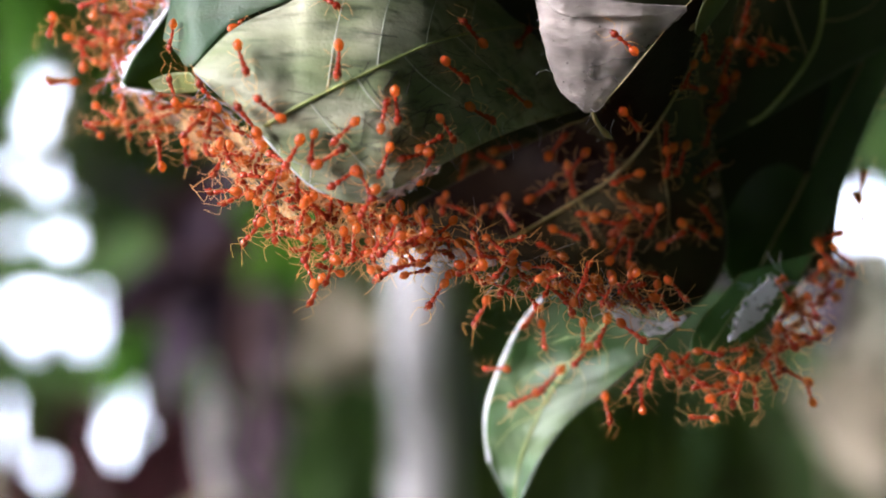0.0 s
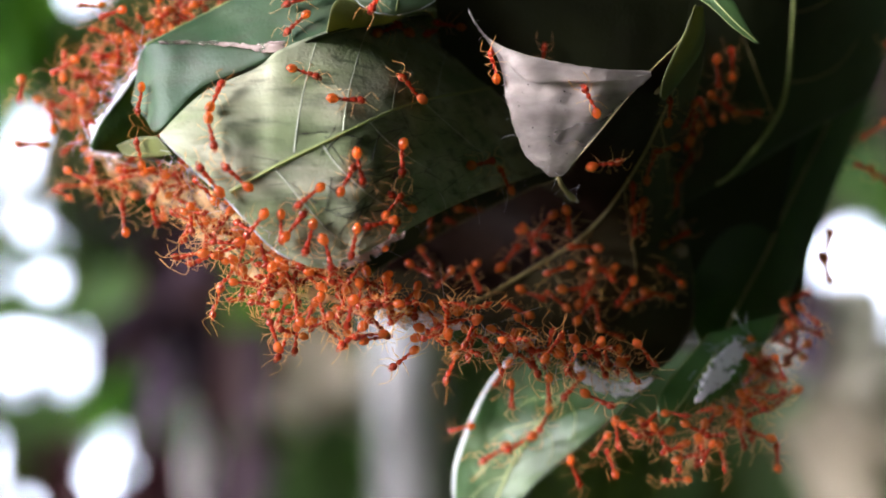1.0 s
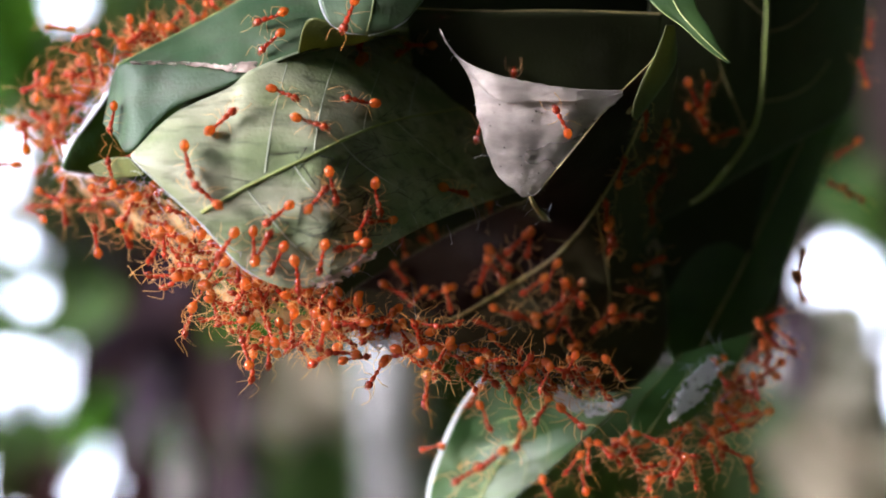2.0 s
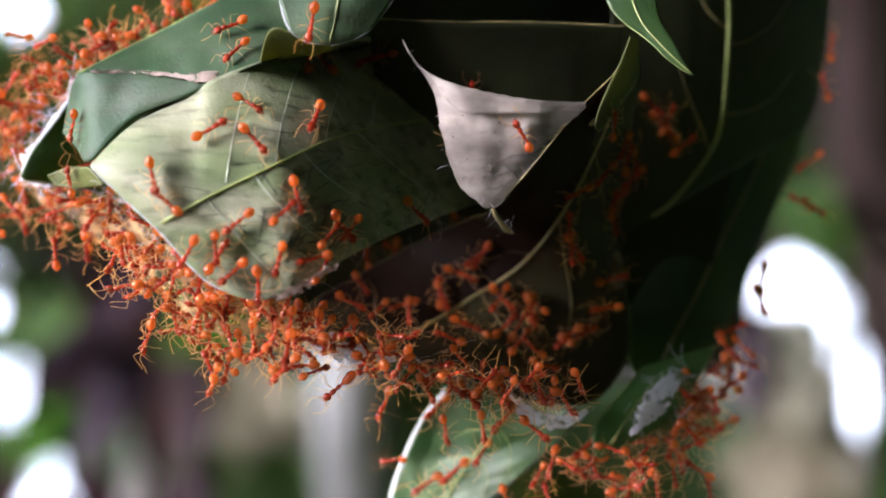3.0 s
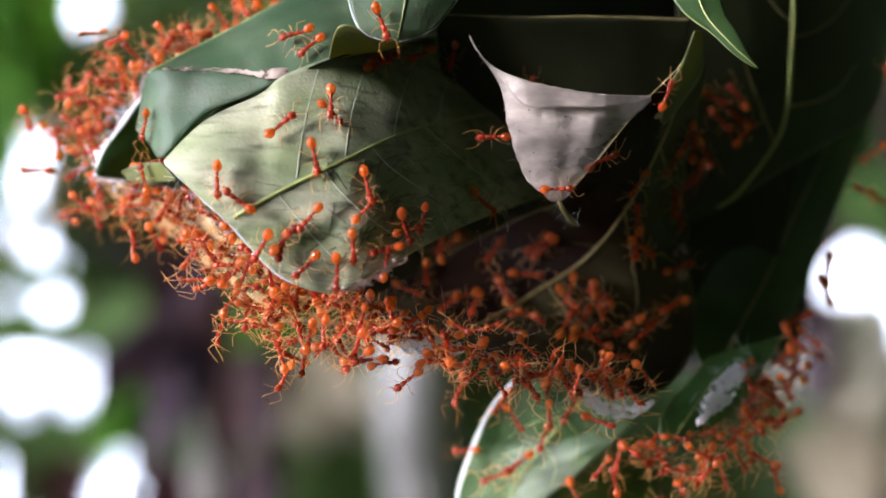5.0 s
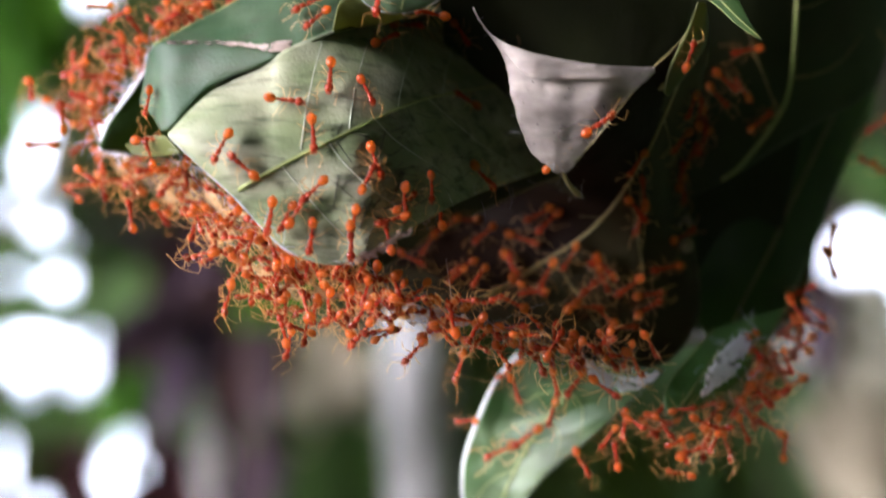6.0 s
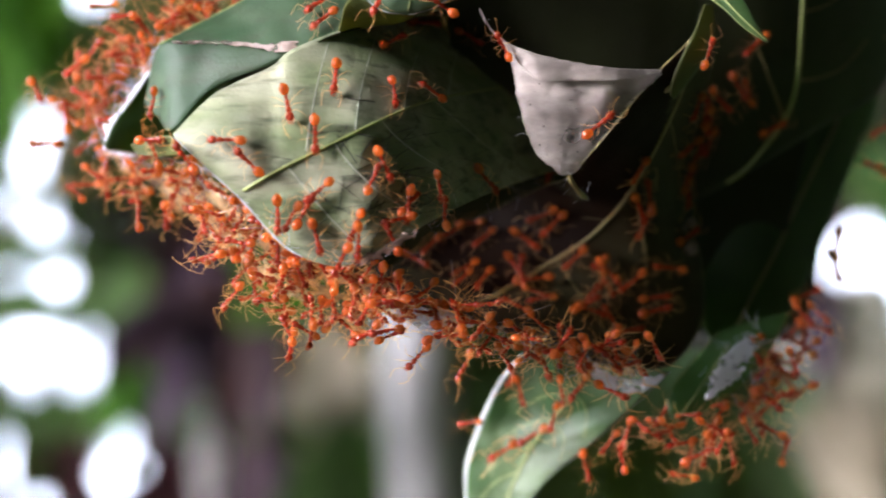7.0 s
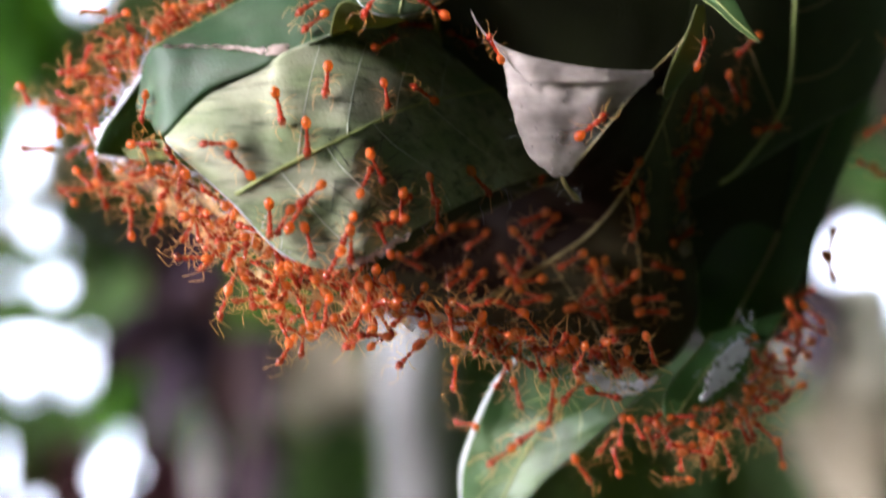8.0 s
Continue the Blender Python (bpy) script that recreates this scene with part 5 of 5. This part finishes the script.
def blade(bm, m, length, width, bend):
    """One broad leaf with a fold along its rib."""
    rows = []
    for i in range(6):
        s = i / 5
        w = width * math.sin(math.pi * (0.06 + 0.92 * s)) ** 0.7
        z = -bend * length * s * s
        rows.append([bm.verts.new(m @ Vector((s * length, w * v, z + abs(v) * w * 0.35))) for v in (-0.5, 0, 0.5)])
    for a, b in zip(rows, rows[1:]):
        for j in (0, 1):
            bm.faces.new((a[j], a[j + 1], b[j + 1], b[j]))


SPAN = np.array([(s / 12, v / 6 * math.sin(math.pi * (0.06 + 0.92 * s / 12)) ** 0.7, -0.25 * (s / 12) ** 2) for s in range(13) for v in range(-3, 4)])


def foliage(name, label, category, material, spots, rng, length, ratio, stem=0.0):
    """A crown of many broad leaves at the spots, smaller round the gaps, which stay open, on stems of that radius."""
    bm = bmesh.new()
    for p in spots:
        l = length * rng.uniform(0.7, 1.25)
        for attempt in range(5):
            turn = Euler((radians(rng.uniform(-60, 60)), radians(rng.uniform(10, 80)), rng.uniform(0, 2 * math.pi)))
            m = Matrix.Translation(p) @ turn.to_matrix().to_4x4()
            m.translation = p - (m @ Vector((l * 0.5, 0, 0)) - p)
            at = np.array(m)
            if not in_gap((SPAN * (l, l * ratio, l)) @ at[:3, :3].T + at[:3, 3]):
                blade(bm, m, l, l * ratio, 0.25)
                break
            l *= 0.72
    leaves = len(bm.faces)
    if stem:
        for p in sorted(spots, key=lambda q: abs(q.x))[-2:]:
            foot = Vector((p.x * 1.03, p.y + 0.04, 0))
            tube(bm, [foot, foot.lerp(p, 0.5) + Vector((stem * 2, stem, 0)), p], [stem * 1.4, stem, stem * 0.6], 7)
    bm.faces.index_update()
    for f in bm.faces:
        f.material_index = 1 if f.index >= leaves else 0
    data = mesh_of(name, bm, material)
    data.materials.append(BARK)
    return tagged(new(name, data), label, category, kind="stuff")


def trunk(parent, name, points, radii, material):
    bm = bmesh.new()
    pts = [spline(points, i / 24) for i in range(25)]
    n = len(radii) - 1
    rad = []
    for i in range(25):
        k = min(int(i / 24 * n), n - 1)
        u = i / 24 * n - k
        rad.append((radii[k] * (1 - u) + radii[k + 1] * u) * (1 + 0.08 * noise.noise(pts[i] * 7)))
    tube(bm, pts, rad, 18)
    return part(name, bm, material, parent)


def box_spots(rng, a, b, step, depth):
    """Jittered places over the area between two corners."""
    a, b = Vector(a), Vector(b)
    out = []
    nx, nz = max(1, int(abs(b.x - a.x) / step)), max(1, int(abs(b.z - a.z) / step))
    for i in range(nx):
        for j in range(nz):
            out.append(Vector((a.x + (b.x - a.x) * (i + rng.random()) / nx, (a.y + b.y) / 2 + rng.uniform(-depth, depth), a.z + (b.z - a.z) * (j + rng.random()) / nz)))
    return out


grow = random.Random(11)


def crown(parent, top, spread, count, rng):
    """Limbs and broad leaves at the top of a trunk."""
    bm = bmesh.new()
    for k in range(5):
        a, tip = 1.26 * k, top + Vector((math.cos(1.26 * k), math.sin(1.26 * k), 0.9)) * spread
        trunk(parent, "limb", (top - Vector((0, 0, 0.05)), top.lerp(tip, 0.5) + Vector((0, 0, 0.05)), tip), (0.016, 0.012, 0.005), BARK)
        for n in range(count):
            at = top.lerp(tip, rng.uniform(0.3, 1.1)) + Vector((rng.gauss(0, 0.06), rng.gauss(0, 0.06), rng.gauss(0, 0.05)))
            blade(bm, Matrix.Translation(at) @ pose(0, 0, 0, rng.uniform(-40, 40), rng.uniform(0, 60), math.degrees(a) + rng.uniform(-60, 60)), rng.uniform(0.1, 0.17), 0.05, 0.25)
    tagged(part("leaves", bm, BUSH_DARK, parent, "dark green leaves"), kind="stuff")


# pale stem and brown trunks behind the nest
tree = tagged(new("tree"), "slender tree with a pale grey trunk", "tree")
trunk(tree, "trunk", ((-0.053, 2.101, -0.079), (-0.062, 1.647, 1.742), (-0.066, 1.622, 1.842), (-0.068, 1.603, 1.919), (-0.073, 1.567, 2.061), (-0.070, 1.499, 2.46)), (0.05, 0.04, 0.037, 0.035, 0.03), BARK_PALE)
crown(tree, Vector((-0.070, 1.499, 2.45)), 0.4, 16, random.Random(31))
tree = tagged(new("tree"), "tree with a purplish brown trunk and a low dark branch", "tree")
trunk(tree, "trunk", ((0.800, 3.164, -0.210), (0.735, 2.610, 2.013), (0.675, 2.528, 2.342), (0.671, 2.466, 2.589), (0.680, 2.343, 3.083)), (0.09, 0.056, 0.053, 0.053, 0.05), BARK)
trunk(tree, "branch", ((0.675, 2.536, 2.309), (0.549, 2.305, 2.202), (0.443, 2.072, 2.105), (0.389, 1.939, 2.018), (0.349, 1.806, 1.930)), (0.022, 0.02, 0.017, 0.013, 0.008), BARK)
tree = tagged(new("tree"), "tree with a dark brown trunk", "tree")
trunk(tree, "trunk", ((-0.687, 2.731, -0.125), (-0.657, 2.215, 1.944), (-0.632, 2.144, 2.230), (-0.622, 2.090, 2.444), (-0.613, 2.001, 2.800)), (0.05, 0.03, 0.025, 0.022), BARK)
crown(tree, Vector((-0.613, 2.001, 2.79)), 0.45, 16, random.Random(32))
palm = tagged(new("dry_palm"), "palm with pale dry hanging fronds", "palm")
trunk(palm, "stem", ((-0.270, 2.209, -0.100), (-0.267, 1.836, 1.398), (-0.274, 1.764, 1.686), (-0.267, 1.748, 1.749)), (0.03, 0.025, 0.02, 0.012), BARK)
trunk(palm, "frond", ((-0.274, 1.764, 1.686), (-0.278, 1.697, 1.748), (-0.274, 1.636, 1.787), (-0.279, 1.629, 1.813)), (0.014, 0.02, 0.018, 0.006), PALE_FROND)
trunk(palm, "frond", ((-0.274, 1.764, 1.686), (-0.513, 1.829, 1.631), (-0.556, 1.805, 1.936), (-0.479, 1.765, 2.093), (-0.472, 1.742, 2.187)), (0.01, 0.008, 0.014, 0.016, 0.005), STRAW)

# foliage clumps: corners, leaf kind, spacing, leaf length
for name, label, category, material, a, b, step, depth, length, ratio in (
    ("shrub", "light green broad-leaved shrub", "shrub", BUSH_LIGHT, (-0.588, 1.799, 2.373), (-0.477, 1.844, 2.190), 0.035, 0.12, 0.16, 0.45),
    ("shrub", "dark green broad-leaved shrub", "shrub", BUSH_DARK, (-0.519, 1.979, 2.476), (-0.187, 2.041, 2.229), 0.042, 0.15, 0.2, 0.5),
    ("shrub", "light green broad-leaved shrub", "shrub", BUSH_LIGHT, (-0.192, 1.199, 1.883), (-0.142, 1.214, 1.826), 0.02, 0.04, 0.07, 0.5),
    ("dead_leaves", "hanging brown dead leaves", "dead leaves", DEAD, (-0.296, 1.344, 1.924), (-0.190, 1.378, 1.787), 0.022, 0.06, 0.1, 0.45),
    ("dead_leaves", "hanging maroon dead leaves", "dead leaves", DEAD_RED, (-0.611, 2.126, 1.886), (-0.321, 2.167, 1.721), 0.035, 0.1, 0.15, 0.4),
    ("shrub", "light green broad-leaved shrub", "shrub", BUSH_LIGHT, (-0.373, 1.521, 1.835), (-0.282, 1.536, 1.773), 0.014, 0.05, 0.06, 0.5),
    ("dead_leaves", "hanging brown dead leaves", "dead leaves", DEAD, (0.286, 1.451, 1.907), (0.338, 1.466, 1.847), 0.02, 0.04, 0.08, 0.45),
    ("dead_leaves", "hanging brown dead leaves", "dead leaves", DEAD, (-0.244, 1.518, 1.845), (-0.190, 1.562, 1.668), 0.03, 0.05, 0.1, 0.4),
    ("shrub", "olive green broad-leaved shrub", "shrub", BUSH, (-0.263, 1.922, 1.880), (-0.094, 1.966, 1.704), 0.049, 0.15, 0.26, 0.5),
    ("dry_bush", "straw-coloured dry bush", "bush", STRAW, (-0.230, 1.760, 1.910), (-0.120, 1.780, 1.815), 0.034, 0.06, 0.12, 0.45),
    ("shrub", "dark green broad-leaved shrub", "shrub", BUSH_DARK, (-0.171, 2.280, 2.095), (0.409, 2.371, 1.732), 0.08, 0.2, 0.28, 0.5),
    ("shrub", "grey-olive broad-leaved shrub", "shrub", OLIVE, (0.337, 1.603, 1.919), (0.439, 1.636, 1.787), 0.026, 0.08, 0.11, 0.5),
    ("dry_bush", "straw-coloured dry bush", "bush", STRAW, (0.318, 1.541, 1.815), (0.400, 1.573, 1.690), 0.024, 0.05, 0.09, 0.45),
    ("shrub", "green broad-leaved shrub", "shrub", BUSH, (0.378, 1.572, 2.045), (0.445, 1.581, 1.998), 0.022, 0.05, 0.08, 0.5),
    ("shrub", "green broad-leaved shrub", "shrub", BUSH, (0.445, 1.829, 1.840), (0.570, 1.865, 1.695), 0.042, 0.08, 0.16, 0.5),
    ("shrub", "dark green broad-leaved shrub", "shrub", BUSH_DARK, (-1.109, 3.551, 3.197), (1.147, 3.896, 1.814), 0.055, 0.3, 0.22, 0.6),
    ("shrub", "dark green broad-leaved shrub", "shrub", BUSH_DARK, (-0.898, 2.808, 2.874), (0.929, 3.087, 1.754), 0.05, 0.3, 0.18, 0.55),
):
    foliage(name, label, category, material, box_spots(grow, a, b, step, depth), grow, length, ratio, 0.0 if name == "dead_leaves" else 0.003)

# leafy twigs that cross the bright gaps
def spray(label, places, material):
    twig = tagged(new("leafy_twig"), label, "twig")
    for p, length, width, lean in places:
        bm = bmesh.new()
        m = BASE.to_3x3().to_4x4()
        m.translation = Vector(p)
        blade(bm, m @ pose(0, 0, 0, 55, lean, 0), length, width, 0.1)
        part("leaf", bm, material, twig)


spray("long green leaves of a low shrub", [((-0.496, 1.411, 1.860), 0.17, 0.045, -1), ((-0.409, 1.411, 1.863), 0.09, 0.04, 4), ((-0.513, 1.494, 1.940), 0.14, 0.045, 3), ((-0.351, 1.410, 1.867), 0.07, 0.05, -20), ((-0.518, 1.534, 1.783), 0.12, 0.04, -2), ((-0.453, 1.533, 1.786), 0.1, 0.05, 2), ((-0.528, 1.576, 2.028), 0.1, 0.03, 3)], BUSH)

shape = random.Random(51)
# unseen crowns added overhead, right, left and behind the viewpoint to shade the nest
for label, x0, x1, y0, y1, z0, z1, count, size in (
    ("dense dark tree crown overhead, added for shade", -1.2, 3.5, -2.6, 0.3, 2.5, 3.5, 850, 0.55),
    ("dense dark tree crown overhead, added for shade", 0.3, 3.5, 0.3, 1.6, 2.9, 3.5, 250, 0.55),
    ("dense dark foliage beside the nest, added for shade", 0.9, 1.8, -2.4, 2.6, 0.1, 3.2, 900, 0.5),
    # added screens that keep the sun off the background plants
    ("dense dark foliage on the left further back, added for shade", -1.9, -1.2, 1.2, 3.8, 0.4, 2.6, 340, 0.4),
    ("dense dark foliage high on the left further back, added for shade", -1.9, -1.2, 1.25, 2.4, 2.9, 4.3, 460, 0.4),
    ("dense dark tree crown further back, added for shade", -0.4, 2.5, 1.4, 4.2, 3.0, 3.8, 400, 0.5),
    ("dense dark foliage beside the viewpoint, added for shade", -2.6, -1.5, -3.0, -2.1, 0.1, 3.2, 400, 0.5),
    ("dark foliage behind the viewpoint, added for shade", -1.6, 1.6, -2.6, -1.6, 0.1, 2.6, 380, 0.5),
):
    spots = [Vector((grow.uniform(x0, x1), grow.uniform(y0, y1), grow.uniform(z0, z1))) for k in range(count)]
    spots = [p + Vector((shape.gauss(0, 0.13), shape.gauss(0, 0.13), shape.gauss(0, 0.1))) for p in spots]
    foliage("tree_crown", label, "tree crown", BUSH_DARK, spots, grow, size, 0.5, 0.04)


def motions():
    pace = random.Random(21)
    legs = ("front_left", "middle_left", "rear_left", "front_right", "middle_right", "rear_right")
    for ant, (rows, size) in zip(walkers, strolls):
        walk(ant, [(t, on_nest(x, z, heading, size)) for t, x, z, heading in rows])
        far = sum(math.hypot(b[1] - a[1], b[2] - a[2]) for a, b in zip(rows, rows[1:]))
        swing = min(24, 9 + 0.5 * far)
        for k, leg in enumerate([c for c in ant.children if c.name.startswith("leg")]):
            rest, shift = leg.matrix_basis.copy(), (k % 2) * math.pi + pace.uniform(0, 1.2)
            beat = pace.uniform(5.0, 9.0)
            walk(leg, [(j * 0.4, rest @ pose(0, 0, 0, 0, 0, swing * math.sin(beat * j * 0.4 + shift))) for j in range(21)])
    for ant in crowd:
        rest = ant.matrix_basis.copy()
        walk(ant, [(t, rest @ pose(pace.gauss(0, 0.5) / 1000, pace.gauss(0, 0.4) / 1000, 0, pace.gauss(0, 7), pace.gauss(0, 6), pace.gauss(0, 10)))
                   for t in (0, 0.8, 1.6, 2.4, 3.2, 4.0, 4.8, 5.6, 6.4, 7.2, 8.0)])


motions()
